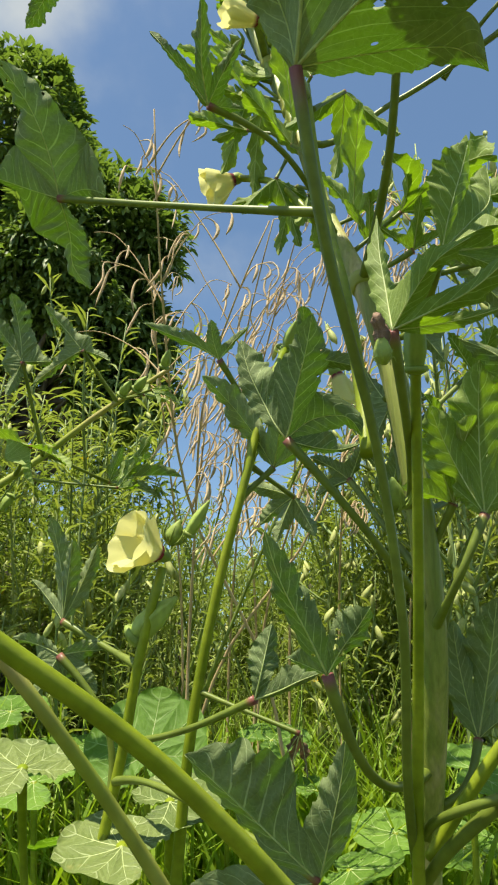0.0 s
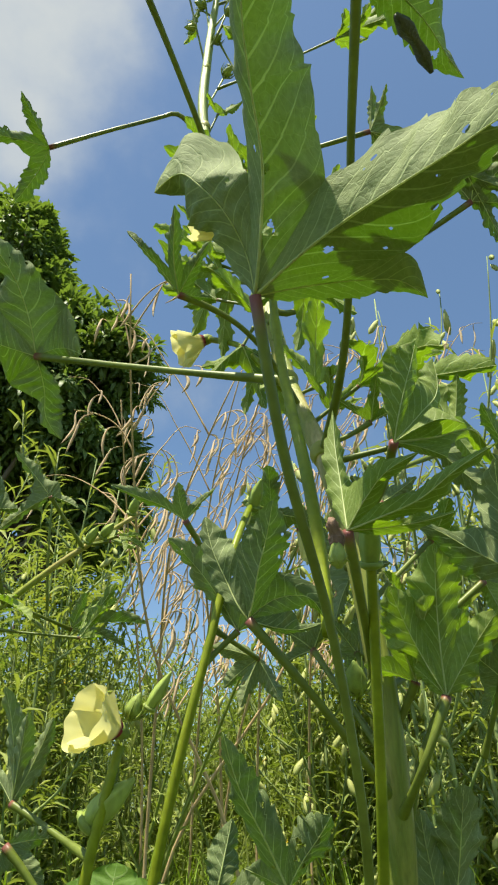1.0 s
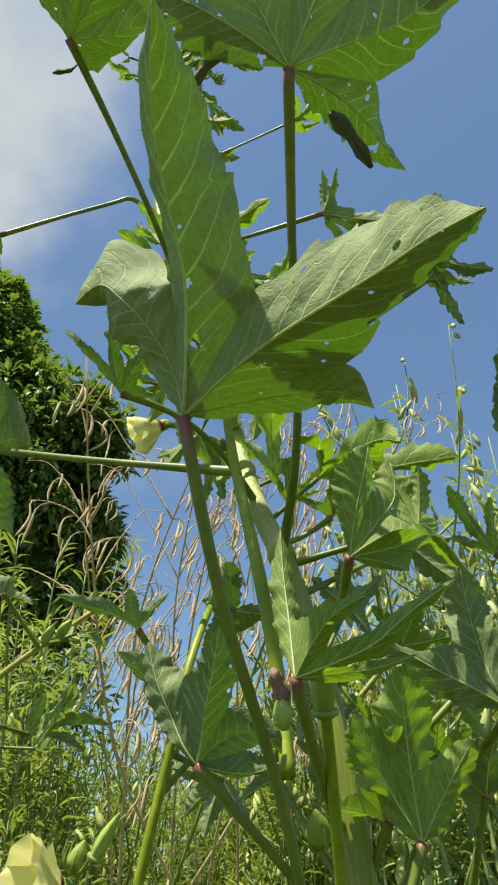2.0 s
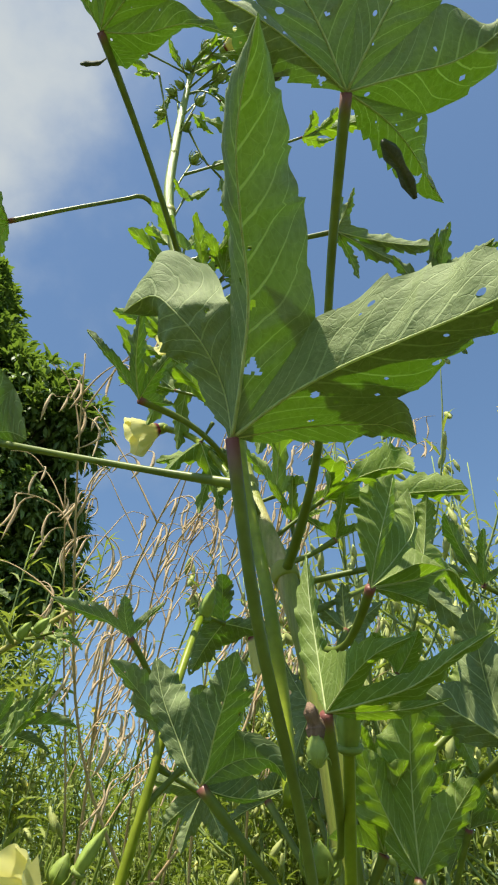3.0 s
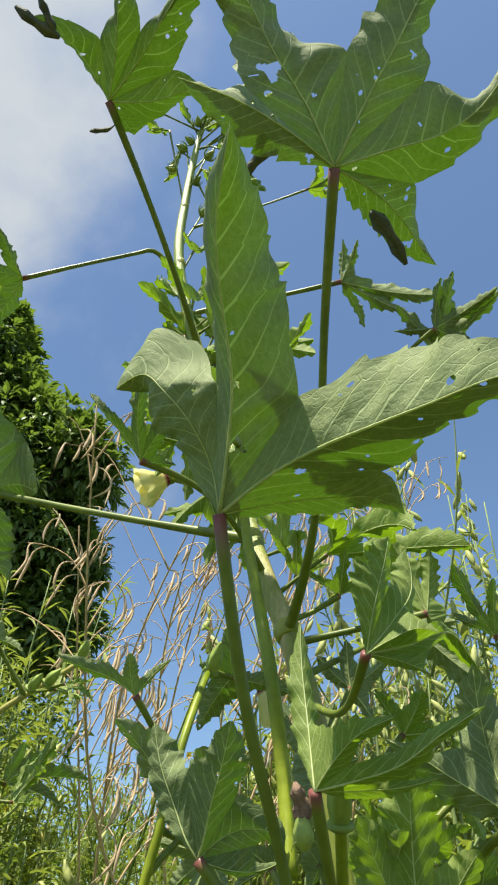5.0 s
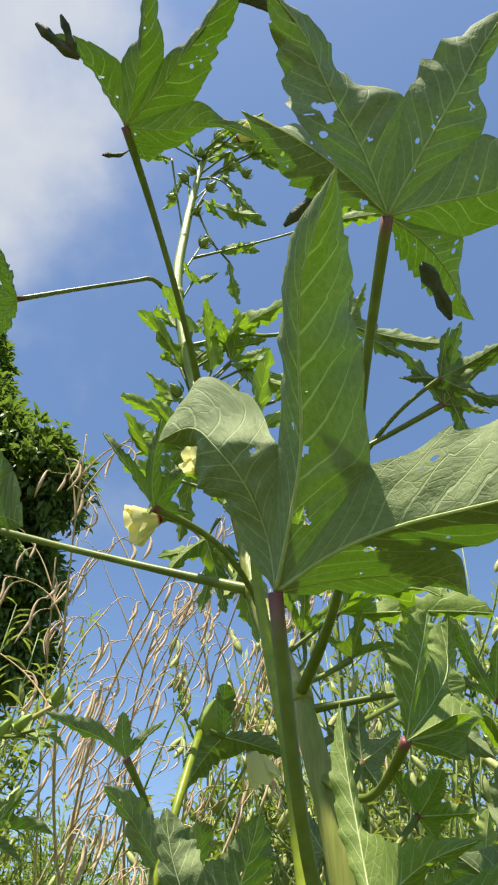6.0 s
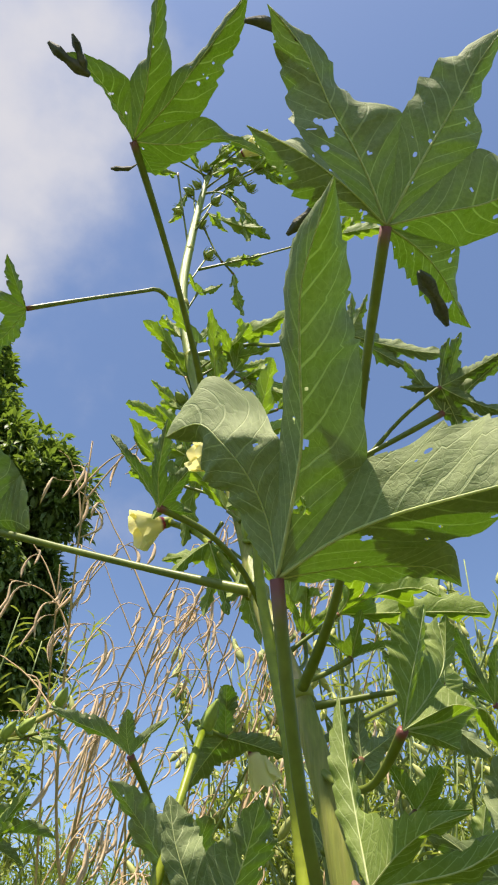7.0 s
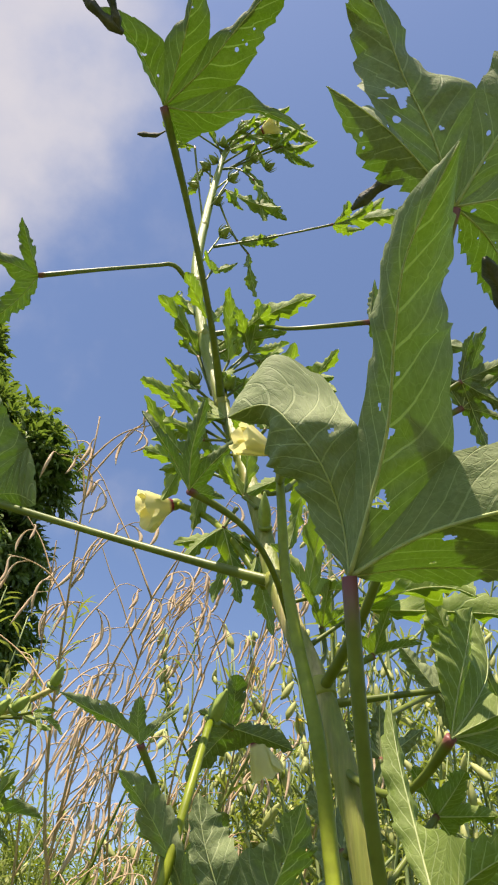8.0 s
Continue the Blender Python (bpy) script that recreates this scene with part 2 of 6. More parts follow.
# ---- mesh helpers ----
def mesh_of(name, verts, faces, uvs=None, smooth=True):
    me = bpy.data.meshes.new(name)
    me.from_pydata(np.asarray(verts, float).tolist(), [], faces if isinstance(faces, list) else faces.tolist())
    if uvs is not None:
        idx = np.empty(len(me.loops), int)
        me.loops.foreach_get("vertex_index", idx)
        me.uv_layers.new(name="UVMap").data.foreach_set("uv", np.asarray(uvs, np.float32)[idx].ravel())
    if smooth:
        me.polygons.foreach_set("use_smooth", [True] * len(me.polygons))
    me.update()
    return me


def thing(name, base, label, category, group="", kind=""):
    """An empty at its base, to which its parts belong."""
    ob = new(name)
    ob.location = base
    ob.empty_display_size = 0.05
    return tagged(ob, label, category, group, kind)


def part(name, geo, material, parent, label=""):
    """One mesh, given in world coordinates as (verts, faces, uvs) or as a mesh, under a thing or a part."""
    me = geo if isinstance(geo, bpy.types.Mesh) else mesh_of(name, *geo)
    if not me.materials:
        me.materials.append(material)
    ob = new(name, me)
    ob.parent = parent
    if parent.type == "EMPTY":
        ob.matrix_parent_inverse = Matrix.Translation(-Vector(parent.location))
    if label:
        ob["label"] = label
    return ob


def join(geos):
    vs, fs, us, k = [], [], [], 0
    for v, f, u in geos:
        vs.append(np.asarray(v, float))
        us.append(np.asarray(u, float))
        fs.extend([tuple(i + k for i in q) for q in (f if isinstance(f, list) else f.tolist())])
        k += len(v)
    return np.concatenate(vs), fs, np.concatenate(us)


def spline(points, n):
    """A smooth curve of n points through the given ones."""
    p = np.asarray(points, float)
    if len(p) == 2:
        return p[0] + (p[1] - p[0]) * np.linspace(0, 1, n)[:, None]
    seg = np.maximum(np.linalg.norm(np.diff(p, axis=0), axis=1), 1e-6)
    at = np.r_[0, np.cumsum(seg)]
    slope = np.diff(p, axis=0) / seg[:, None]
    k = (slope[:-1] * seg[1:, None] + slope[1:] * seg[:-1, None]) / (seg[1:] + seg[:-1])[:, None]
    k = np.vstack([1.5 * slope[0] - 0.5 * k[0], k, 1.5 * slope[-1] - 0.5 * k[-1]])
    t = np.linspace(0, at[-1], n)
    i = np.clip(np.searchsorted(at, t, "right") - 1, 0, len(seg) - 1)
    h = seg[i][:, None]
    f = (t - at[i])[:, None] / h
    return (1 + 2 * f) * (1 - f)**2 * p[i] + f * (1 - f)**2 * h * k[i] + f**2 * (3 - 2 * f) * p[i + 1] + f**2 * (f - 1) * h * k[i + 1]


def tube(points, radii, sides=8, n=None, ridge=0.0):
    """A round stalk along a curve; radii: a few values from start to end; ridge: depth of lengthwise ribs."""
    n = n or max(6, 5 * len(points))
    c = spline(points, n)
    r = np.interp(np.linspace(0, 1, n), np.linspace(0, 1, len(radii)), radii)
    t = np.gradient(c, axis=0)
    t /= np.linalg.norm(t, axis=1)[:, None] + 1e-12
    u = np.cross(t[0], (0.31, 0.83, 0.46))
    u /= np.linalg.norm(u)
    vs, uv = [], []
    ang = np.linspace(0, 2 * math.pi, sides, endpoint=False)
    k = 1 + ridge * np.cos(ang * 5)
    for i in range(n):
        u = u - t[i] * (u @ t[i])
        u /= np.linalg.norm(u) + 1e-12
        w = np.cross(t[i], u)
        vs.append(c[i] + r[i] * k[:, None] * (np.cos(ang)[:, None] * u + np.sin(ang)[:, None] * w))
        uv.append(np.stack([ang / (2 * math.pi), np.full(sides, i / (n - 1))], 1))
    vs, uv = np.concatenate(vs), np.concatenate(uv)
    fs = []
    for i in range(n - 1):
        for j in range(sides):
            a, b = i * sides + j, i * sides + (j + 1) % sides
            fs.append((a, b, b + sides, a + sides))
    fs += [tuple(range(sides))[::-1], tuple(range((n - 1) * sides, n * sides))]
    return vs, fs, uv


class Blade:
    """A lobed leaf: each lobe has a midrib from the joint to its tip and two halves that fold up from it; webs join neighbours up to each sinus."""

    def __init__(self, joint, tips, up=(0, 0, 1), width=0.30, web=0.30, bow=0.06, fold=0.25, wave=0.05, droop=0.0, roll=0.5, widths=None, webs=None, bends=None, curl=0.35, seed=1, teeth=0.09, blunt=0.72, blunts=None, folds=None, rolls=None, mids=None, sinuses=None, holes=(), fine=1.0, rings=24):
        self.j = np.asarray(joint, float)
        v = np.asarray(tips, float) - self.j
        ln = np.linalg.norm(v, axis=1)
        mean = (v / ln[:, None]).mean(0)
        head = v[np.argmax(ln)] / ln.max() * 0.5 + mean
        nrm = np.asarray(up, float)
        nrm = nrm - head * (nrm @ head) / (head @ head)
        self.n = nrm / np.linalg.norm(nrm)
        h = head / np.linalg.norm(head)
        th = np.arctan2(v @ np.cross(self.n, h), v @ h)
        order = np.argsort(th)
        k = len(order)
        pick = lambda given, usual: [given[i] for i in order] if given else [usual] * k
        self.ln, self.size = ln[order], ln.max()
        self.rng, own = np.random.RandomState(seed), np.random.RandomState(seed + 5)
        widths, blunts, webs = pick(widths, 1.0), pick(blunts, blunt), pick(webs, web)
        folds, rolls, mids = pick(folds, fold), pick(rolls, roll), pick(mids, None)
        bends = pick(bends, None)
        self.holes = [(list(order).index(i), *rest) for i, *rest in holes]
        self.ns, self.nu = max(18, int(rings * 2.4)), max(5, int(rings * 0.45))
        s = np.linspace(0, 1, self.ns)
        self.mid, self.nor, self.lat = [], [], []
        for a, i in enumerate(order):
            d = v[i] / ln[i]
            n0 = self.n - d * (self.n @ d)
            n0 /= np.linalg.norm(n0)
            side = np.cross(n0, d)
            if mids[a]:
                c = spline([self.j, *mids[a], np.asarray(tips[i], float)], self.ns)
            else:
                bend = bends[a] if bends[a] is not None else own.uniform(-curl, curl) * 0.35
                c = self.j + ln[i] * (s[:, None] * d + (bow * 4 * s * (1 - s) - droop * (s**3 - s))[:, None] * n0 + (bend * (s**2 - s))[:, None] * side)
            t = np.gradient(c, axis=0)
            t /= np.linalg.norm(t, axis=1)[:, None]
            nn = self.n - t * (t @ self.n)[:, None]
            nn /= np.linalg.norm(nn, axis=1)[:, None]
            self.mid.append(c), self.nor.append(nn), self.lat.append(np.cross(nn, t))
        # the sinuses between neighbours
        sin = []
        for a in range(k - 1):
            given = (sinuses or {}).get(a)
            if given is None:
                ia, ib = int(0.3 * self.ns), int(0.3 * self.ns)
                d = (self.mid[a][ia] - self.j) / np.linalg.norm(self.mid[a][ia] - self.j) + (self.mid[a + 1][ib] - self.j) / np.linalg.norm(self.mid[a + 1][ib] - self.j)
                reach = 0.5 * (webs[a] * self.ln[a] + webs[a + 1] * self.ln[a + 1]) * 1.1
                given = self.j + d / max(np.linalg.norm(d), 0.4) * reach + self.n * 0.10 * reach
            sin.append(np.asarray(given, float))
        u = np.linspace(0, 1, self.nu)
        self.grids = []
        for a in range(k):
            L = self.ln[a]
            for sg in (-1, 1):
                f = folds[a][(sg + 1) // 2] if isinstance(folds[a], tuple) else folds[a]
                r = rolls[a][(sg + 1) // 2] if isinstance(rolls[a], tuple) else rolls[a]
                wd = widths[a][(sg + 1) // 2] if isinstance(widths[a], tuple) else widths[a]
                if isinstance(wd, (list, np.ndarray)):
                    w = np.interp(s, np.linspace(0, 1, len(wd)), wd)
                    w = np.convolve(np.pad(w, 4, mode="edge"), np.ones(9) / 9, "valid") * np.clip((1 - s) * 12, 0, 1) ** 0.6
                else:
                    w = width * wd * L * 1.75 * np.clip(s, 0, 1) ** 0.75 * np.clip(1 - s, 0, 1) ** blunts[a]
                    if not 0 <= a + sg < k:
                        w = np.maximum(w, width * wd * L * 0.75 * np.sin(np.clip(s * 5, 0, math.pi / 2)) * np.clip(1 - s * 1.6, 0, 1))
                teeth_n = 7 + 5 * self.rng.rand()
                ph = (s * teeth_n + self.rng.rand()) % 1
                amp = self.rng.uniform(0.5, 1.4, 20)[(s * teeth_n).astype(int)]
                w = w * (1 + 2.4 * teeth * amp * (ph - 0.6)) * self.rng.uniform(0.92, 1.08)
                p = self.rng.uniform(0, 6.28, 4)
                rip = np.sin(s * 9 + p[0]) + 0.8 * np.sin(s * 17 + p[1]) + 0.5 * np.sin(s * 31 + p[2])
                ang = f + r * u[None] * 1.2 + (wave * 5.0) * rip[:, None] * u[None] ** 1.5
                # the blade swells a little between one side vein and the next
                ang = ang + 0.16 * fine * np.cos(2 * math.pi * (s[:, None] - 0.14 * u[None] - 0.12) * 8) * np.sin(u[None] * 5.5)
                du = u[1]
                cx = np.concatenate([np.zeros((self.ns, 1)), np.cumsum((np.cos(ang[:, 1:]) + np.cos(ang[:, :-1])) / 2 * du, 1)], 1)
                cz = np.concatenate([np.zeros((self.ns, 1)), np.cumsum((np.sin(ang[:, 1:]) + np.sin(ang[:, :-1])) / 2 * du, 1)], 1)
                m, nn, lat = self.mid[a], self.nor[a], self.lat[a]
                lean = 0.22 * w[:, None] * u[None] * np.clip(s * 3, 0, 1)[:, None] * np.clip((1 - s) * 4, 0, 1)[:, None]
                tan = np.cross(lat, nn)
                P = m[:, None] + (w[:, None] * cx)[..., None] * lat[:, None] * sg + (w[:, None] * cz)[..., None] * nn[:, None] + lean[..., None] * tan[:, None] * 0.4
                b = a if sg > 0 else a - 1
                if 0 <= a + sg < k:
                    S = sin[b]
                    sw = float(np.clip((S - self.j) @ (m[self.ns // 2] - self.j) / max(1e-9, np.linalg.norm(m[self.ns // 2] - self.j)) / L, 0.08, 0.8))
                    mw = m[min(self.ns - 1, int(round(sw * (self.ns - 1))))]
                    e = np.where((s < sw)[:, None], self.j + (S - self.j) * (s / sw)[:, None], S + m - mw)
                    puff = 0.10 * np.linalg.norm(e - m, axis=1)
                    W = m[:, None] + (e - m)[:, None] * u[None, :, None] - (puff[:, None] * 4 * u * (1 - u) * (0.7 + 0.5 * np.cos(2 * math.pi * (s[:, None] * 8 - u))))[..., None] * nn[:, None] * 0.6
                    be = np.clip((s - sw) / 0.22, 0, 1)
                    be = (be * be * (3 - 2 * be))[:, None, None]
                    P = W * (1 - be) + P * be
                self.grids.append((a, sg, P, w))

    def blade(self):
        vs, fs, us, base = [], [], [], 0
        for a, sg, P, w in self.grids:
            ns, nu = P.shape[:2]
            s, u = np.meshgrid(np.linspace(0, 1, ns), np.linspace(0, 1, nu), indexing="ij")
            x, y = s * self.ln[a], u * w[:, None] * sg
            vs.append(P.reshape(-1, 3))
            us.append(np.stack([x / 0.2 + 3.17 * a + self.size * 37, y / 0.2 + 1.7 * self.size], -1).reshape(-1, 2))
            cut = np.zeros((ns - 1, nu - 1), bool)
            for lobe, side, hs, hu, hr in self.holes:
                if lobe == a and side == sg:
                    c = P[int(hs * (ns - 1)), int(hu * (nu - 1))]
                    d = P - c
                    turn = np.arctan2(d @ self.lat[a][int(hs * (ns - 1))], d @ np.cross(self.lat[a][0], self.nor[a][0]))
                    near = np.linalg.norm(d, axis=2) < hr * (1 + 0.3 * np.sin(3 * turn + hs * 9))
                    cut |= near[:-1, :-1] & near[1:, 1:]
            for i in range(ns - 1):
                for q in range(nu - 1):
                    if not cut[i, q]:
                        o = base + i * nu + q
                        f = (o, o + 1, o + nu + 1, o + nu)
                        fs.append(f if sg > 0 else f[::-1])
            base += ns * nu
        return np.concatenate(vs), fs, np.concatenate(us)

    def vein_map(self, sidev):
        """For each vertex: the running number of the side vein that it lies nearest (whole on a vein), and its way out from the midrib."""
        out = []
        for a, sg, P, w in self.grids:
            s, u = np.meshgrid(np.linspace(0, 1, P.shape[0]), np.linspace(0, 1, P.shape[1]), indexing="ij")
            out.append(np.stack([(s - 0.17 * u - 0.05 * u**2 - 0.10) / 0.70 * (sidev - 1) + 10, u], -1).reshape(-1, 2))
        return np.concatenate(out)

    def veins(self, thick=0.0022):
        geos = []
        for a, c in enumerate(self.mid):
            q = c[:: max(1, len(c) // 16)]
            k = self.ln[a] / self.size
            geos.append(tube(q - self.n * thick * 0.3, [thick * k, thick * 0.62 * k, thick * 0.2], 6, 26))
        return join(geos)


def leaf(plant, joint, tips, stalk, up=(0.1, 0.7, 0.7), thick=0.0032, blade=None, label="", rings=24, sidev=7, stalk_material=None, **shape):
    """A leaf of a plant: its blade, with the veins and the stalk under it. stalk: places from the stem to the joint."""
    b = Blade(joint, tips, up, rings=rings, **shape)
    me = mesh_of("leaf", *b.blade())
    idx = np.empty(len(me.loops), int)
    me.loops.foreach_get("vertex_index", idx)
    me.uv_layers.new(name="veins").data.foreach_set("uv", b.vein_map(sidev).astype(np.float32)[idx].ravel())
    me.materials.append(blade or M_OKRA)
    ob = part("leaf", me, blade or M_OKRA, plant, label)
    part("vein_network", b.veins(max(0.0007, 0.0062 * b.size)), M_VEIN, ob)
    if stalk:
        c = [*stalk, joint]
        part("leaf_stalk", tube(c, [thick * 1.5, thick, thick * 0.95, thick * 1.25], 10, 28), stalk_material or M_PETIOLE, ob)
    return ob


def petal(centre, axis, start, spread, length, r0, r1, flare, seed):
    """One cupped petal that leaves the axis at r0 and opens to r1."""
    ax = Vector(axis).normalized()
    u = ax.orthogonal().normalized()
    w = ax.cross(u)
    rng = np.random.RandomState(seed)
    nu, nv = 27, 18
    vs, uv = [], []
    for i in range(nv):
        t = i / (nv - 1)
        for j in range(nu):
            s = j / (nu - 1) - 0.5
            wid = spread * (0.35 + 0.65 * math.sin(min(t * 1.25, 1) * math.pi / 2))
            a = start + s * wid + 0.5 * t
            rim = 1 - 0.22 * (2 * s) ** 2 * t
            rad = r0 + (r1 - r0) * math.sin(t * math.pi / 2 * 0.95) + flare * t**4 + 0.10 * r1 * math.sin(9 * s + seed) * t**2 + 0.04 * r1 * math.sin(17 * s + seed * 3) * t**3
            h = length * t * rim + 0.03 * length * math.sin(14 * s + seed * 2) * t**3
            rad += 0.10 * r1 * (s * 2) * t
            vs.append(Vector(centre) + ax * h + (u * math.cos(a) + w * math.sin(a)) * rad)
            uv.append((j / (nu - 1), t))
    fs = [(i * nu + j, i * nu + j + 1, (i + 1) * nu + j + 1, (i + 1) * nu + j) for i in range(nv - 1) for j in range(nu - 1)]
    return np.array([tuple(v) for v in vs]), fs, np.array(uv)


def flower(plant, base, axis, size, open_by=0.6, stalk=None, seed=1):
    """An okra flower: calyx, five petals, each with its dark eye at the foot."""
    ax = np.array(Vector(axis).normalized())
    base = np.asarray(base, float)
    c = part("flower", tube([base - ax * size * 0.16, base - ax * size * 0.05, base + ax * size * 0.08, base + ax * size * 0.2],
                            [0.07 * size, 0.15 * size, 0.17 * size, 0.13 * size], 10, 10, 0.05), M_CALYX, plant, "pale yellow okra flower in a green calyx")
    for k in range(5):
        part("petal", petal(base, ax, k * 2 * math.pi / 5, 2.1, size, 0.10 * size, open_by * size * 0.62, open_by * 0.12 * size, seed * 7 + k), M_PETAL, c)
    part("eye", tube([base + ax * size * 0.05, base + ax * size * 0.16, base + ax * size * 0.24, base + ax * size * 0.30],
                     [0.06 * size, 0.09 * size, 0.10 * size, 0.05 * size], 14, 8), M_PETAL_EYE, c, "dark red eye of the flower")
    if stalk:
        part("flower_stalk", tube([*stalk, base], [0.0045, 0.004, 0.005], 8, 16), M_SHOOT, c)
    return c


def okra_pod(plant, base, axis, length, r, label="ribbed green okra pod"):
    ax = np.array(Vector(axis).normalized())
    base = np.asarray(base, float)
    ob = part("okra_pod", tube([base, base + ax * length * 0.3, base + ax * length * 0.7, base + ax * length],
                               [r * 0.75, r, r * 0.95, r * 0.6, r * 0.12], 20, 18, 0.09), M_POD, plant, label)
    part("collar", tube([base - ax * r * 0.5, base, base + ax * r * 0.25], [r * 0.6, r * 1.22, r * 1.05], 14, 6), M_CALYX, ob)
    return ob


def bud(plant, base, axis, size, seed=0):
    """A flower bud: a ribbed green heart in a ring of thin bracts."""
    ax = np.array(Vector(axis).normalized())
    base = np.asarray(base, float)
    ob = part("bud", tube([base, base + ax * size * 0.35, base + ax * size * 0.75, base + ax * size], [size * 0.16, size * 0.32, size * 0.22, size * 0.02], 12, 10, 0.08), M_CALYX, plant)
    u = np.array(Vector(ax).orthogonal().normalized())
    w = np.cross(ax, u)
    for k in range(8):
        a = k * 2 * math.pi / 8 + seed
        o = np.cos(a) * u + np.sin(a) * w
        part("bract", tube([base, base + o * size * 0.4 + ax * size * 0.25, base + o * size * 0.5 + ax * size * 0.85], [size * 0.045, size * 0.05, size * 0.008], 5, 7), M_CALYX, ob)
    return ob


def withered_bud(plant, base, axis, size):
    """A young pod in its ribbed yellowish calyx, with the shrivelled corolla still hanging on top."""
    ax = np.array(Vector(axis).normalized())
    base = np.asarray(base, float)
    ob = part("bud", tube([base - ax * size * 0.2, base + ax * size * 0.2, base + ax * size * 0.7, base + ax * size], [size * 0.12, size * 0.36, size * 0.40, size * 0.30, size * 0.2], 20, 16, 0.10), M_CALYX, plant, "young pod under its withered flower")
    u = np.array(Vector(ax).orthogonal().normalized())
    w = np.cross(ax, u)
    for k in range(7):
        a = k * 2 * math.pi / 7
        o = np.cos(a) * u + np.sin(a) * w
        part("bract", tube([base - ax * size * 0.1, base + o * size * 0.42 + ax * size * 0.1, base + o * size * (0.5 + 0.1 * (k % 2)) - ax * size * 0.45 * (k % 3 == 0) + ax * size * 0.3], [size * 0.06, size * 0.05, size * 0.01], 5, 8), M_CALYX, ob)
    top = base + ax * size
    part("withered_petals", tube([top - ax * size * 0.15, top + ax * size * 0.25 + u * size * 0.1, top + ax * size * 0.7 - u * size * 0.12, top + ax * size * 1.15 + w * size * 0.2], [size * 0.26, size * 0.34, size * 0.22, size * 0.26, size * 0.06], 15, 22, 0.28), M_WITHERED, ob, "shrivelled brown petals")
    return ob


def leaflets(at, way, face, length, width, bend=0.25):
    """Many small lance-shaped leaves as one set of verts and faces: arrays of places, ways and facing, lengths and widths."""
    at, way, face = (np.asarray(a, float) for a in (at, way, face))
    way = way / (np.linalg.norm(way, axis=1)[:, None] + 1e-9)
    side = np.cross(way, face)
    side /= np.linalg.norm(side, axis=1)[:, None] + 1e-9
    up = np.cross(side, way)
    ln, wd = np.asarray(length)[:, None], np.asarray(width)[:, None]
    rows = [at, at + way * ln * 0.42 + side * wd * 0.5 + up * ln * 0.04, at + way * ln * 0.45 - up * ln * 0.03, at + way * ln * 0.42 - side * wd * 0.5 + up * ln * 0.04,
            at + way * ln * 0.78 + side * wd * 0.3 - up * ln * bend * 0.45, at + way * ln * 0.78 - side * wd * 0.3 - up * ln * bend * 0.45, at + way * ln * 0.97 - up * ln * bend]
    v = np.stack(rows, 1).reshape(-1, 3)
    k = np.arange(len(at))[:, None, None] * 7
    tri = np.array([[0, 2, 1], [0, 3, 2], [1, 2, 4], [2, 3, 5], [2, 5, 4], [4, 5, 6]])
    return v, (tri[None] + k).reshape(-1, 3), np.zeros((len(v), 2))


def unit(rng, n):
    v = rng.normal(size=(n, 3))
    return v / np.linalg.norm(v, axis=1)[:, None]


def small_leaf(plant, joint, heading, size, stalk, seed, lobes=4, spread=1.9):
    """A young, narrow-lobed leaf that points along heading."""
    rng = np.random.RandomState(seed)
    h = np.array(Vector(heading).normalized())
    side = np.cross(h, (0.15, -0.75, 0.6))
    side /= np.linalg.norm(side)
    n = np.cross(side, h)
    tips = []
    for a in np.linspace(-spread / 2, spread / 2, lobes):
        ln = size * 0.88 * (1 - 0.28 * abs(a)) * rng.uniform(0.75, 1.1)
        tips.append(np.asarray(joint) + ln * (h * math.cos(a) + side * math.sin(a) + n * rng.uniform(-0.35, 0.25)))
    return leaf(plant, joint, tips, stalk, thick=0.0020, blade=M_OKRA_YOUNG_AND_LIT, rings=14, sidev=4, width=0.26, web=0.26, bow=0.06, fold=0.5, roll=0.6, wave=0.11, teeth=0.14, curl=0.9, droop=rng.uniform(-0.05, 0.25), seed=seed)


def round_leaf(plant, joint, r, heading, seed, stalk, blade=None, up=(0.05, -0.35, 0.9)):
    """A broad, nearly round leaf with shallow lobes, held flat on its stalk."""
    rng = np.random.RandomState(seed)
    h = np.array(Vector(heading).normalized())
    up = np.array(up, float)
    side = np.cross(up, h)
    side /= np.linalg.norm(side)
    tips = [np.asarray(joint) + r * rng.uniform(0.9, 1.1) * (1 - 0.1 * abs(a)) * (h * math.cos(a) + side * math.sin(a)) for a in np.linspace(-2.2, 2.2, 7)]
    return leaf(plant, joint, tips, stalk, up=up, thick=0.004, blade=blade or M_SQUASH, stalk_material=M_SHOOT, rings=16, sidev=3, width=0.52, web=0.86, bow=-0.05, fold=0.15, roll=0.1, wave=0.05, seed=seed, teeth=0.03)


# ---- ground and distance ----
def ground():
    xs = np.r_[-600, -200, -80, -30, np.linspace(-12, 12, 61), 30, 80, 200, 600]
    ys = np.r_[-600, -200, -60, -20, np.linspace(-6, 18, 61), 40, 90, 200, 600]
    v = []
    for y in ys:
        for x in xs:
            near = math.exp(-((x / 14) ** 2) - ((y - 4) / 16) ** 2)
            v.append((x, y, near * (0.05 * noise.noise((x * 0.8, y * 0.8, 0)) + 0.02 * noise.noise((x * 3, y * 3, 5))) - 0.02))
    m = len(xs)
    f = [(j * m + i, j * m + i + 1, (j + 1) * m + i + 1, (j + 1) * m + i) for j in range(len(ys) - 1) for i in range(m - 1)]
    me = mesh_of("ground", v, f)
    me.materials.append(M_SOIL)
    return tagged(new("ground", me), "dark field soil under weeds and leaf litter", "ground", kind="structure")


ground()


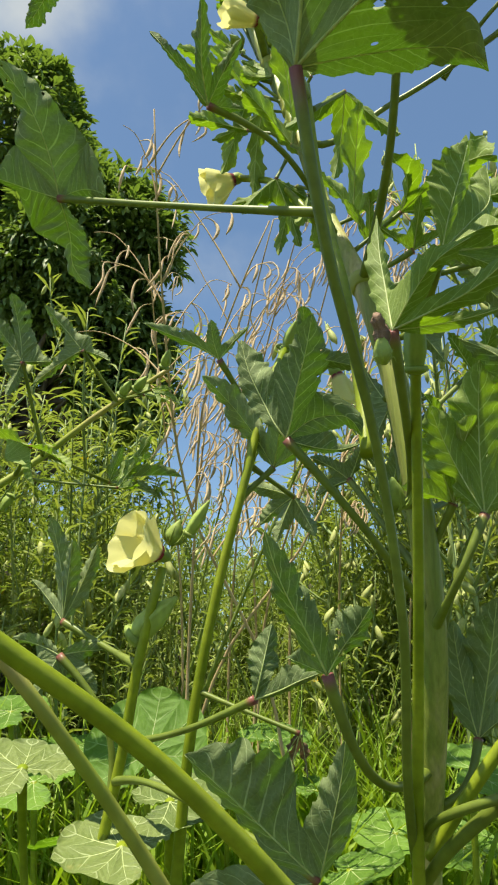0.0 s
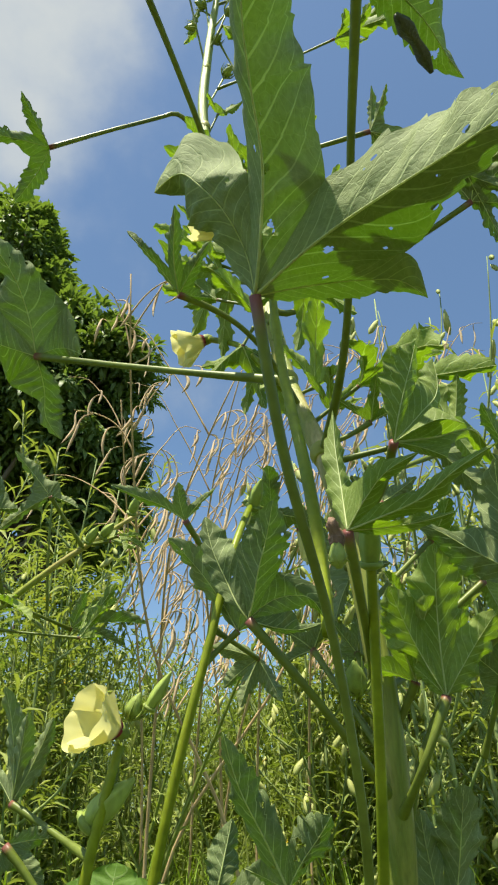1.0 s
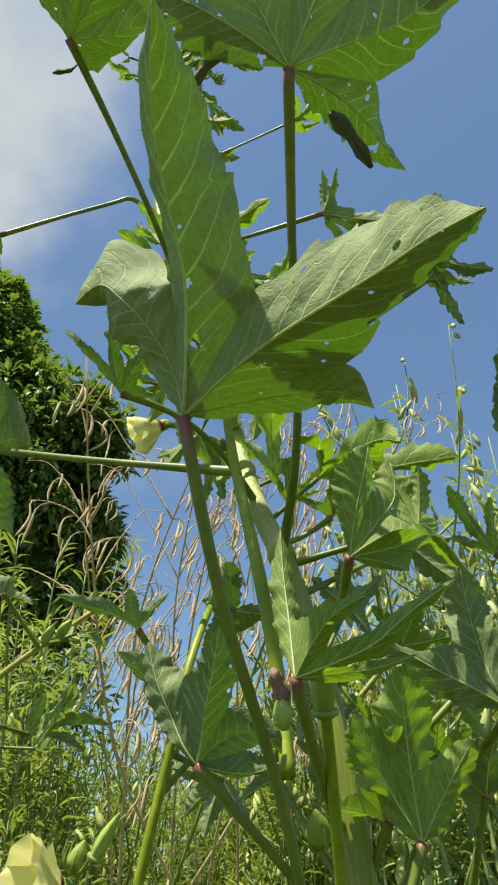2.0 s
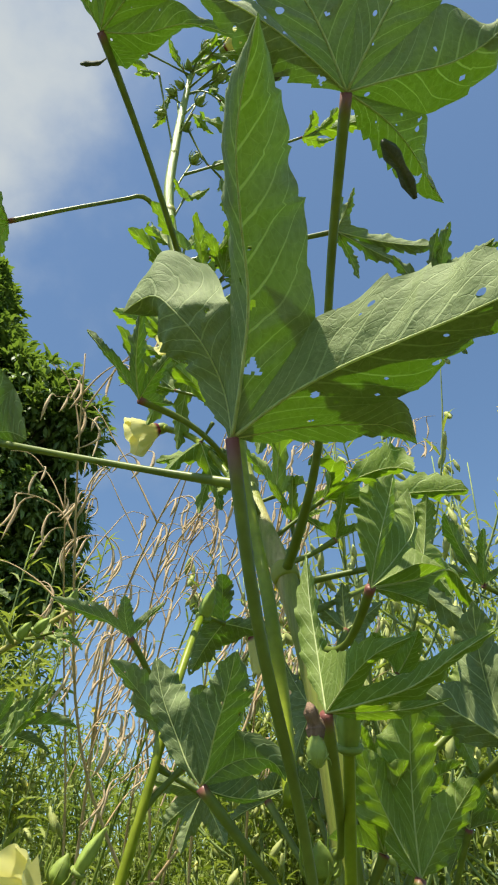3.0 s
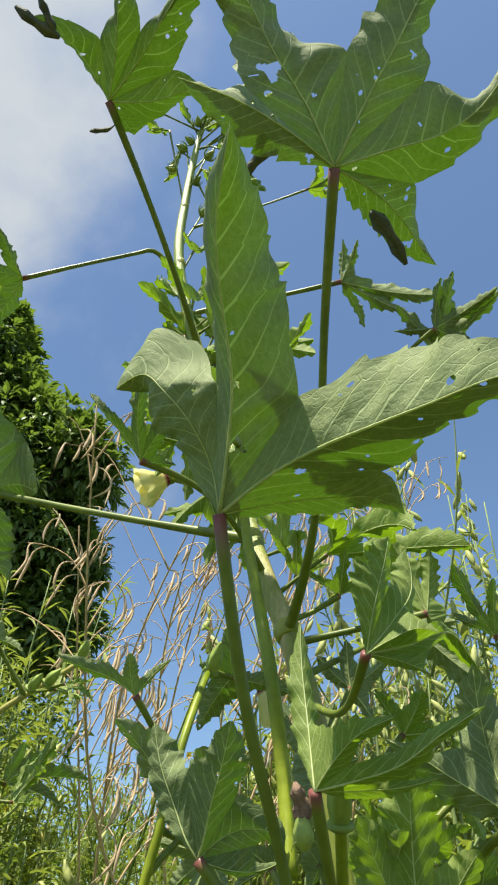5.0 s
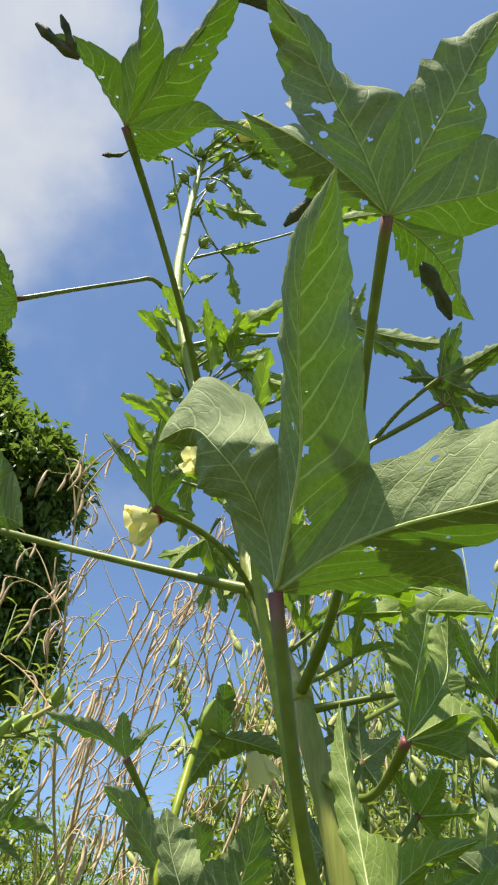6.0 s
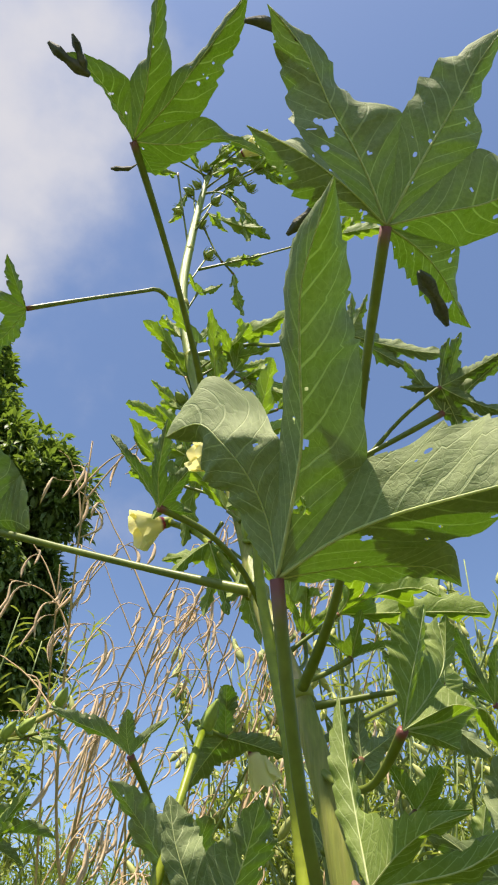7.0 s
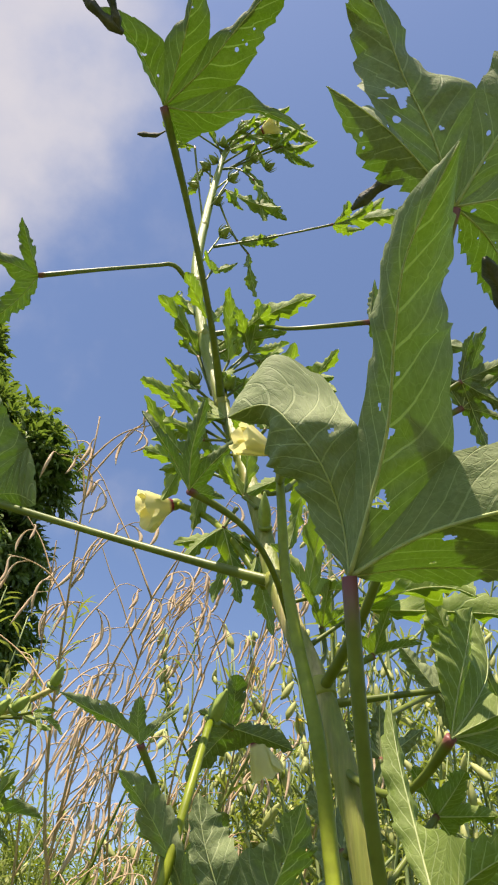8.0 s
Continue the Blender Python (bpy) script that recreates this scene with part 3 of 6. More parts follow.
def stuff(name, geo, material, label, category):
    me = mesh_of(name, *geo, smooth=False)
    me.materials.append(material)
    return tagged(new(name, me), label, category, kind="stuff")


def grass_field(seed=5):
    rng = np.random.RandomState(seed)
    n = 32000
    d = 0.9 + 11 * rng.rand(n) ** 1.6
    a = rng.uniform(-0.62, 0.62, n)
    at = np.stack([d * np.sin(a), d * np.cos(a), np.full(n, -0.03)], 1)
    way = np.stack([rng.normal(0, 0.42, n), rng.normal(0, 0.42, n), np.ones(n)], 1)
    face = unit(rng, n)
    return stuff("grass", leaflets(at, way, face, rng.uniform(0.16, 0.50, n), rng.uniform(0.006, 0.014, n), 0.5), M_GRASS, "bright green unmown grass between the weeds", "grass")


def tall_grass(seed, n, x_range, y_range, lengths):
    rng = np.random.RandomState(seed)
    at = np.stack([rng.uniform(*x_range, n), rng.uniform(*y_range, n), np.full(n, -0.03)], 1)
    way = np.stack([rng.normal(0, 0.25, n), rng.normal(0, 0.25, n), np.ones(n)], 1)
    return stuff("grass", leaflets(at, way, unit(rng, n), rng.uniform(*lengths, n), rng.uniform(0.007, 0.015, n), 0.45), M_GRASS, "tall bright green grass among the okra plants", "grass")


grass_field()
tall_grass(7, 15000, (-6, 6), (-5, 0.9), (0.10, 0.30))
tall_grass(8, 9000, (-6, -1.2), (0.9, 6), (0.2, 0.5))
tall_grass(9, 9000, (1.2, 6), (0.9, 6), (0.2, 0.5))
tall_grass(6, 16000, (-1.2, 1.3), (1.3, 3.4), (0.45, 0.95))


def weed_patch(seed, n_stems, x_range, y_range, h_range, leaf_len, per, label, material=None, slim=0.13):
    """A thicket of thin upright weeds with narrow leaves, too many to count."""
    rng = np.random.RandomState(seed)
    geos = []
    x, y = rng.uniform(*x_range, n_stems), rng.uniform(*y_range, n_stems)
    at, way, face, ln = [], [], [], []
    for i in range(n_stems):
        h = rng.uniform(*h_range)
        lean = rng.normal(0, 0.13, 2)
        p = np.array([[x[i], y[i], -0.03], [x[i] + lean[0] * h * 0.5, y[i] + lean[1] * h * 0.5, h * 0.5], [x[i] + lean[0] * h * 1.4, y[i] + lean[1] * h * 1.4, h]])
        geos.append(tube(p, [0.006, 0.004, 0.0015], 4, 7))
        c = spline(p, per)[per // 6:]
        k = len(c)
        az = rng.uniform(0, 6.28, k)
        at.append(c)
        way.append(np.stack([np.cos(az), np.sin(az), rng.uniform(0.2, 1.2, k)], 1))
        ln.append(leaf_len * rng.uniform(0.6, 1.3, k) * np.linspace(1.15, 0.55, k))
    at, way, ln = np.concatenate(at), np.concatenate(way), np.concatenate(ln)
    face = unit(rng, len(at)) * 0.5 + (0, 0, 1)
    geos.append(leaflets(at, way, face, ln, ln * slim * rng.uniform(0.7, 1.4, len(at)), 0.3))
    return stuff("weeds", join(geos), material or M_WEED, label, "weeds")


weed_patch(11, 560, (-3.6, 3.2), (3.2, 7.5), (0.9, 1.9), 0.085, 56, "tangle of narrow-leaved green weeds")
weed_patch(12, 340, (-1.7, -0.25), (1.6, 3.2), (0.9, 1.65), 0.060, 74, "tangle of narrow-leaved green weeds")
weed_patch(13, 320, (-0.3, 1.9), (1.8, 3.4), (0.8, 1.45), 0.065, 66, "tangle of narrow-leaved green weeds")
weed_patch(15, 300, (-0.9, 1.2), (2.6, 3.8), (1.0, 1.6), 0.07, 60, "tangle of narrow-leaved green weeds")
weed_patch(14, 520, (-1.6, 1.7), (1.1, 3.4), (0.15, 0.5), 0.055, 26, "low green weeds close to the soil", slim=0.4)


def bush(seed, centre, radii, n, leaf_len, label, material=None):
    """A dense shrub: stems from the ground and a crown of leaf clumps with an uneven outline."""
    rng = np.random.RandomState(seed)
    c = np.array(centre, float)
    ob = thing("bush", (c[0], c[1], 0), label, "bush")
    for _ in range(9):
        e = c + unit(rng, 1)[0] * np.array(radii) * 0.7
        part("stem", tube([(c[0] + rng.normal(0, 0.2), c[1] + rng.normal(0, 0.2), -0.05), (c + e) / 2 - (0, 0, c[2] * 0.3), e], [0.05, 0.03, 0.008], 6, 10), M_BARK, ob)
    k = 70
    hubs = c + unit(rng, k) * np.array(radii) * (0.55 + 0.45 * rng.rand(k) ** 0.5)[:, None]
    pick = rng.randint(0, k, n)
    at = hubs[pick] + np.clip(rng.normal(0, 1, (n, 3)), -1.5, 1.5) * np.array(radii) * 0.15
    at[:, 2] = np.maximum(at[:, 2], 0.05)
    way = at - c + rng.normal(0, 1.2, (n, 3)) * np.array(radii)
    part("leaves", leaflets(at, way, unit(rng, n) * 0.6 + (0, 0, 1), leaf_len * rng.uniform(0.6, 1.3, n), leaf_len * (0.19 if material else 0.36) * rng.uniform(0.7, 1.2, n)), material or M_BUSH, ob)
    return ob


bush(21, (-2.56, 7.93, 2.87), (1.5, 1.1, 1.9), 7000, 0.15, "dark green leafy bush behind the weeds")
bush(22, (-1.7, 4.6, 1.05), (0.9, 0.7, 1.1), 5000, 0.11, "dark green leafy bush behind the weeds")
bush(23, (4.2, 9.5, 1.6), (2.6, 1.4, 1.7), 5000, 0.15, "green bushes along the far edge of the field")
bush(24, (0.6, 13.0, 1.4), (5.5, 1.6, 1.7), 8000, 0.17, "green bushes along the far edge of the field")
bush(25, (-0.95, 3.0, 0.95), (0.72, 0.5, 1.0), 8000, 0.055, "bright green small-leaved bush among the weeds", M_WEED)
bush(26, (1.25, 2.7, 0.85), (0.65, 0.5, 0.85), 7000, 0.06, "bright green small-leaved bush among the weeds", M_WEED)
bush(27, (-2.2, 3.6, 1.0), (0.8, 0.5, 1.15), 7000, 0.07, "bright green small-leaved bush among the weeds", M_WEED)
bush(28, (-0.80, 2.15, 0.85), (0.48, 0.32, 0.9), 9000, 0.045, "bright green small-leaved bush among the weeds", M_WEED)
bush(29, (0.25, 4.2, 0.8), (1.2, 0.5, 0.85), 7000, 0.07, "bright green small-leaved bush among the weeds", M_WEED)
bush(30, (-0.25, 3.5, 0.72), (0.75, 0.4, 0.78), 7000, 0.05, "bright green small-leaved bush among the weeds", M_WEED)
bush(31, (0.65, 3.3, 0.68), (0.7, 0.4, 0.75), 7000, 0.05, "bright green small-leaved bush among the weeds", M_WEED)
bush(32, (-0.23, 3.29, 0.78), (0.42, 0.4, 0.80), 9000, 0.055, "bright green small-leaved bush among the weeds", M_WEED)
bush(36, (0.34, 3.17, 0.82), (0.40, 0.32, 0.82), 8000, 0.055, "green small-leaved bush among the weeds", M_WEED)
bush(35, (0.55, 2.62, 0.83), (0.36, 0.32, 0.83), 8000, 0.055, "green small-leaved bush among the weeds", M_WEED)
bush(34, (1.13, 2.44, 1.00), (0.40, 0.32, 1.00), 8000, 0.055, "green small-leaved bush among the weeds", M_WEED)
bush(33, (0.75, 2.25, 0.90), (0.34, 0.32, 0.90), 8000, 0.055, "green small-leaved bush among the weeds", M_WEED)


def tree(base, lobes, seed, leaf_len):
    """A broad-leaved tree: tapered trunk, limbs to its boughs, and a crown of many small drooping leaves in tufts. lobes: centre, radii and tufts of each bough."""
    rng = np.random.RandomState(seed)
    ob = thing("tree", base, "tall dark green broad-leaved tree with a dense crown", "tree")
    b = np.array(base, float)
    fork = b + (0.15, 0, 2.6)
    part("trunk", tube([b, (b + fork) / 2 + (0.10, 0, 0), fork, fork + (0.1, 0, 1.6), fork + (-0.1, 0, 3.2)], [0.26, 0.21, 0.17, 0.10, 0.04], 12, 26), M_BARK, ob)
    hubs, turn = [], []
    for c, rad, tufts in lobes:
        c, rad = np.array(c, float), np.array(rad, float)
        boughs = unit(rng, 34)
        swell = rng.uniform(0.72, 1.14, 34)
        pick = rng.randint(0, 34, tufts)
        d = boughs[pick] + rng.normal(0, 0.24, (tufts, 3))
        d /= np.linalg.norm(d, axis=1)[:, None]
        hubs.append(c + d * rad * (swell[pick] * (0.35 + 0.65 * rng.rand(tufts) ** 0.35) * rng.uniform(0.92, 1.06, tufts))[:, None])
        turn.append(d)
        for h in hubs[-1][:14]:
            s = fork + (0, 0, 2.2 * rng.rand())
            part("limb", tube([s, s * 0.45 + h * 0.55 + (0, 0, -0.25) + rng.normal(0, 0.15, 3), h], [0.07, 0.035, 0.010], 6, 12), M_BARK, ob)
    hubs, turn = np.concatenate(hubs), np.concatenate(turn)
    per = 18
    n = len(hubs) * per
    pick = np.repeat(np.arange(len(hubs)), per)
    out = turn[pick] * 0.8 + rng.normal(0, 0.75, (n, 3)) + (0, 0, -0.25)
    out /= np.linalg.norm(out, axis=1)[:, None]
    at = hubs[pick] + out * rng.uniform(0.01, 0.10, n)[:, None]
    ln = leaf_len * rng.uniform(0.65, 1.25, n)
    part("crown", leaflets(at, out, unit(rng, n) * 0.45 + (0, 0, 1.0) + turn[pick] * 0.5, ln, ln * 0.36, 0.35), M_TREELEAF, ob)
    return ob


tree((-3.0, 6.9, -0.1), [((-1.78, 6.3, 5.27), (0.98, 0.9, 1.05), 1300), ((-1.55, 6.5, 4.54), (0.80, 0.8, 0.50), 700), ((-2.66, 6.2, 6.95), (0.85, 0.8, 1.25), 1050), ((-3.3, 6.6, 5.22), (1.30, 0.9, 1.50), 1300), ((-2.3, 6.5, 4.72), (0.9, 0.8, 0.75), 900), ((-2.15, 6.3, 5.97), (0.72, 0.7, 0.75), 700), ((-1.28, 6.48, 3.72), (0.50, 0.5, 0.42), 420)], 31, 0.125)


# ---- rattlepod plants: thin stems, narrow leaves, hanging pods ----
def pod_mesh():
    v, f, u = tube([(0, 0, 0), (0, 0, -0.014), (0.001, 0, -0.031), (0, 0, -0.043)], [0.0015, 0.0052, 0.0068, 0.0062, 0.0012], 8, 9)
    return mesh_of("pod", v, f, u)


POD_MESH = pod_mesh()
POD_MESH.materials.append(M_HEMPPOD)


def bloom_mesh():
    a = np.linspace(0, 2 * math.pi, 6)[:5]
    way = np.stack([np.cos(a), np.sin(a), np.full(5, 0.5)], 1)
    v, f, u = leaflets(np.zeros((5, 3)), way, np.tile((0, 0, 1.0), (5, 1)), np.full(5, 0.013), np.full(5, 0.010), 0.1)
    return mesh_of("flower", v, f, u)


BLOOM_MESH = bloom_mesh()
BLOOM_MESH.materials.append(M_YELLOW)


def rattlepod(base, height, lean, seed, pods=12, branches=5, leafy=60, bare=0.0, blooms=1, group="rattlepod plants"):
    rng = np.random.RandomState(seed)
    b = np.array([base[0], base[1], -0.03])
    ob = thing("rattlepod_plant", b, "slender green rattlepod plant with pale hanging pods", "plant", group)
    top = b + (lean[0], lean[1], height)
    main = np.array([b, b + (lean[0] * 0.35, lean[1] * 0.35, height * 0.45), top])
    part("stem", tube(main, [0.007, 0.005, 0.0018], 6, 16), M_HEMPSTEM, ob)
    curves = [main]
    for k in range(branches):
        s = spline(main, 40)[int(rng.uniform(14, 34))]
        a = rng.uniform(0, 6.28)
        ln = rng.uniform(0.28, 0.55) * height * 0.5
        e = s + np.array([math.cos(a) * ln * 0.5, math.sin(a) * ln * 0.5, ln * rng.uniform(0.75, 1.1)])
        cv = np.array([s, (s + e) / 2 + (math.cos(a) * 0.05, math.sin(a) * 0.05, -0.03), e])
        part("branch", tube(cv, [0.004, 0.003, 0.0012], 5, 10), M_HEMPSTEM, ob)
        curves.append(cv)
    at = np.concatenate([spline(c, k)[3:max(5, int(k * (1 - bare)))] for c, k in ((c, max(8, leafy // (2 if i else 1))) for i, c in enumerate(curves))])
    az = rng.uniform(0, 6.28, len(at))
    way = np.stack([np.cos(az), np.sin(az), rng.uniform(0.1, 1.4, len(at))], 1)
    ln = rng.uniform(0.03, 0.085, len(at))
    part("leaves", leaflets(at, way, unit(rng, len(at)) * 0.5 + (0, 0, 1), ln, ln * 0.125, 0.35), M_HEMPLEAF, ob)
    for k in range(pods):
        c = spline(curves[rng.randint(len(curves))], 30)
        p = c[rng.randint(17, 30)]
        a = rng.uniform(0, 6.28)
        pod = part("pod", POD_MESH, M_HEMPPOD, ob)
        m = pose(p[0] + 0.008 * math.cos(a), p[1] + 0.008 * math.sin(a), p[2] - 0.004, rng.uniform(-38, 38), rng.uniform(-38, 38), rng.uniform(0, 360))
        s = rng.uniform(0.85, 1.45)
        pod.matrix_basis = m @ Matrix.Diagonal((s, s, s * rng.uniform(0.85, 1.15), 1))
    for k in range(blooms):
        c = spline(curves[rng.randint(len(curves))], 30)
        p = c[rng.randint(22, 30)]
        part("flower", BLOOM_MESH, M_YELLOW, ob, "small bright yellow flower").matrix_basis = pose(p[0], p[1], p[2], rng.uniform(20, 100), rng.uniform(-30, 30), rng.uniform(0, 360))
    return ob


rng = np.random.RandomState(77)
for k in range(34):
    rattlepod((rng.uniform(-1.25, -0.34), rng.uniform(1.4, 2.4)), rng.uniform(1.4, 1.95), rng.normal(0, 0.13, 2), 100 + k, 14, 7, 90)
for k in range(19):
    rattlepod((rng.uniform(0.32, 1.05), rng.uniform(1.5, 2.3)), rng.uniform(1.6, 2.15), rng.normal(0, 0.12, 2), 200 + k, 34, 7, 60, 0.2)
for k in range(9):
    rattlepod((rng.uniform(0.45, 0.95), rng.uniform(1.5, 1.9)), rng.uniform(2.0, 2.3), rng.normal(0, 0.08, 2), 240 + k, 30, 7, 50, 0.25)
for k in range(6):
    rattlepod((rng.uniform(-0.4, 0.35), rng.uniform(2.0, 3.0)), rng.uniform(1.2, 1.75), rng.normal(0, 0.1, 2), 300 + k, 8, 4)


# ---- dead stalks with curled dry pods ----
def dry_stalk(points, seed, twigs=5, pods=9, thick=0.0055, reach=0.30):
    rng = np.random.RandomState(seed)
    p = np.array(points, float)
    ob = thing("dry_stalk", p[0], "dead straw-coloured stalk with curled dry pods", "dead plant", "dead stalks")
    part("stem", tube(p, [thick, thick * 0.8, thick * 0.3], 7, 26), M_DRY, ob)
    line = spline(p, 60)
    curves = [line[38:]]
    for k in range(twigs):
        s = line[rng.randint(36, 59)]
        a = rng.normal(0.1, 0.7) + (math.pi if rng.rand() < 0.16 else 0)
        ln = reach * rng.uniform(0.5, 1.3)
        d = np.array([0.85 * math.cos(a), 0.5 * math.sin(a), rng.uniform(0.6, 1.4)])
        e = s + d * ln * 0.75
        e2 = e + (d * (1, 1, 0.1) + (0, 0, -0.1)) * ln * 0.25
        c = np.array([s, s + d * ln * 0.4 + (0, 0, 0.02), e, e2])
        part("twig", tube(c, [thick * 0.45, thick * 0.3, thick * 0.14], 5, 14), M_DRY, ob)
        curves.append(spline(c, 20)[6:])
    for k in range(int(pods * 1.35)):
        c = curves[rng.randint(len(curves))]
        s = c[rng.randint(len(c))]
        a = rng.uniform(0, 6.28)
        o = np.array([math.cos(a), 0.6 * math.sin(a), 0])
        ln = rng.uniform(0.035, 0.085)
        q = [s, s + o * ln * 0.25 + (0, 0, -ln * 0.05), s + o * ln * rng.uniform(0.25, 0.6) + (0, 0, -ln * 0.5), s + o * ln * rng.uniform(0.1, 0.6) + (-0.2 * ln, 0, -ln)]
        w = rng.uniform(0.0016, 0.0034)
        part("dry_pod", tube(q, [0.0007, 0.0012, w, w, w * 0.2], 5, 11), M_DRYPOD, ob)
    return ob


# ---- the okra plants ----
okra = thing("okra_plant", (0.182, 0.593, -0.02), "tall okra plant, pale ribbed stem, chewed lobed leaves, yellow flowers", "okra plant", "okra plants")
okra_b = thing("okra_plant", (-0.047, 0.752, -0.02), "slim okra plant with a bright green stem and lobed leaves", "okra plant", "okra plants")
okra_c = thing("okra_plant", (-0.119, 0.682, -0.02), "small okra plant with an open pale yellow flower", "okra plant", "okra plants")
okra_d = thing("okra_plant", (-0.518, 1.052, -0.02), "okra plant leaning over, with young pods along its stem", "okra plant", "okra plants")
STEM = [(0.182, 0.593, -0.02), (0.172, 0.613, 0.75), (0.177, 0.554, 0.926), (0.144, 0.567, 1.236), (0.129, 0.593, 1.301), (0.121, 0.63, 1.368), (0.112, 0.667, 1.467), (0.094, 0.71, 1.59), (0.066, 0.748, 1.722), (0.033, 0.775, 1.882), (0.005, 0.786, 2.076), (0.009, 0.791, 2.269), (0.03, 0.781, 2.536)]
part("stem", tube(STEM, [0.0135, 0.0112, 0.0110, 0.011, 0.0105, 0.0105, 0.010, 0.010, 0.010, 0.010, 0.0095, 0.0085, 0.006], 25, 160, 0.05), M_STEM_WOODY, okra)
part("branch", tube([(0.153, 0.562, 0.714), (0.145, 0.511, 0.794), (0.14, 0.431, 0.955), (0.135, 0.386, 1.037), (0.132, 0.366, 1.062)], [0.0042, 0.0036, 0.0033, 0.003], 12, 40), M_SHOOT, okra)
part("branch", tube([(0.124, 0.485, 1.042), (0.125, 0.501, 1.1), (0.117, 0.5, 1.18), (0.11, 0.519, 1.252), (0.102, 0.527, 1.321), (0.096, 0.52, 1.392), (0.094, 0.519, 1.424)], [0.0052, 0.0054, 0.0054, 0.005, 0.0045, 0.0038], 12, 50), M_SHOOT, okra)
part("node", tube([(0.1457, 0.5642, 1.2287), (0.144, 0.567, 1.236), (0.1421, 0.5702, 1.2442)], [0.011475, 0.0135, 0.0108], 14, 8), M_STEM, okra)
part("node", tube([(0.1217, 0.627, 1.3606), (0.121, 0.63, 1.368), (0.1202, 0.6333, 1.3763)], [0.010625, 0.0125, 0.01], 14, 8), M_STEM, okra)
part("node", tube([(0.0956, 0.7079, 1.5825), (0.094, 0.71, 1.59), (0.0921, 0.7124, 1.5985)], [0.0102, 0.012, 0.0096], 14, 8), M_STEM, okra)
part("node", tube([(0.0697, 0.7433, 1.7053), (0.068, 0.745, 1.713), (0.0661, 0.7469, 1.7216)], [0.009775, 0.0115, 0.0092], 14, 8), M_STEM, okra)
part("node", tube([(0.0332, 0.7744, 1.8811), (0.032, 0.775, 1.889), (0.0307, 0.7757, 1.8979)], [0.00935, 0.011, 0.0088], 14, 8), M_STEM, okra)
part("node", tube([(0.011, 0.7836, 2.0351), (0.01, 0.784, 2.043), (0.0089, 0.7844, 2.0519)], [0.008925, 0.0105, 0.0084], 14, 8), M_STEM, okra)
part("node", tube([(0.0077, 0.79, 2.228), (0.008, 0.79, 2.236), (0.0084, 0.79, 2.245)], [0.008075, 0.0095, 0.0076], 14, 8), M_STEM, okra)
leaf(okra, (0.063, 0.284, 1.176), [(0.003, 0.281, 1.254), (0.055, 0.128, 1.266), (0.168, 0.149, 1.159), (0.167, 0.301, 1.193)], [(0.172, 0.612, 0.723), (0.134, 0.477, 0.83), (0.124, 0.412, 0.921), (0.106, 0.367, 1.015), (0.08, 0.322, 1.094)], up=(0.1, 0.72, 0.69), thick=0.0028, sidev=9, rings=46,
     mids=[[(0.058, 0.276, 1.2), (0.044, 0.263, 1.221), (0.031, 0.26, 1.236), (0.019, 0.265, 1.252)], [(0.065, 0.262, 1.197), (0.065, 0.234, 1.22), (0.057, 0.201, 1.241), (0.052, 0.173, 1.257), (0.053, 0.15, 1.262)], [(0.089, 0.261, 1.188), (0.107, 0.24, 1.188), (0.125, 0.215, 1.182), (0.144, 0.189, 1.175), (0.156, 0.168, 1.168)], [(0.092, 0.286, 1.186), (0.127, 0.286, 1.192), (0.147, 0.289, 1.195)]],
     sinuses={0: (0.058, 0.248, 1.233), 1: (0.099, 0.241, 1.221), 2: (0.147, 0.272, 1.2)},
     widths=[([0, 0.016, 0.021, 0.025, 0.023, 0.010], [0, 0.024, 0.042, 0.052, 0.045, 0.018]), ([0, 0.013, 0.015, 0.018, 0.016, 0.003], [0, 0.02, 0.034, 0.039, 0.024, 0.003]), ([0, 0.026, 0.045, 0.044, 0.025, 0.003], [0, 0.02, 0.030, 0.028, 0.016, 0.002]), ([0, 0.012, 0.014, 0.014, 0.012, 0.001], [0, 0.010, 0.012, 0.012, 0.010, 0.001])],
     folds=[(0.2, 0.85), (0.55, 0.35), (0.95, 0.4), (0.3, 0.3)], rolls=[(0.7, 0.4), (0.9, 0.7), (0.3, 0.4), (0.4, 0.4)], wave=0.045, teeth=0.05, fine=0.7, seed=4,
     holes=[(1, 1, 0.36, 0.06, 0.0032), (1, 1, 0.20, 0.28, 0.0045), (2, 1, 0.26, 0.35, 0.0036), (1, -1, 0.42, 0.35, 0.002), (1, 1, 0.56, 0.12, 0.0014), (1, 1, 0.5, 0.1, 0.0018), (2, 1, 0.45, 0.5, 0.002), (2, 1, 0.38, 0.75, 0.0025), (0, 1, 0.62, 0.62, 0.002), (2, -1, 0.5, 0.45, 0.0015)])
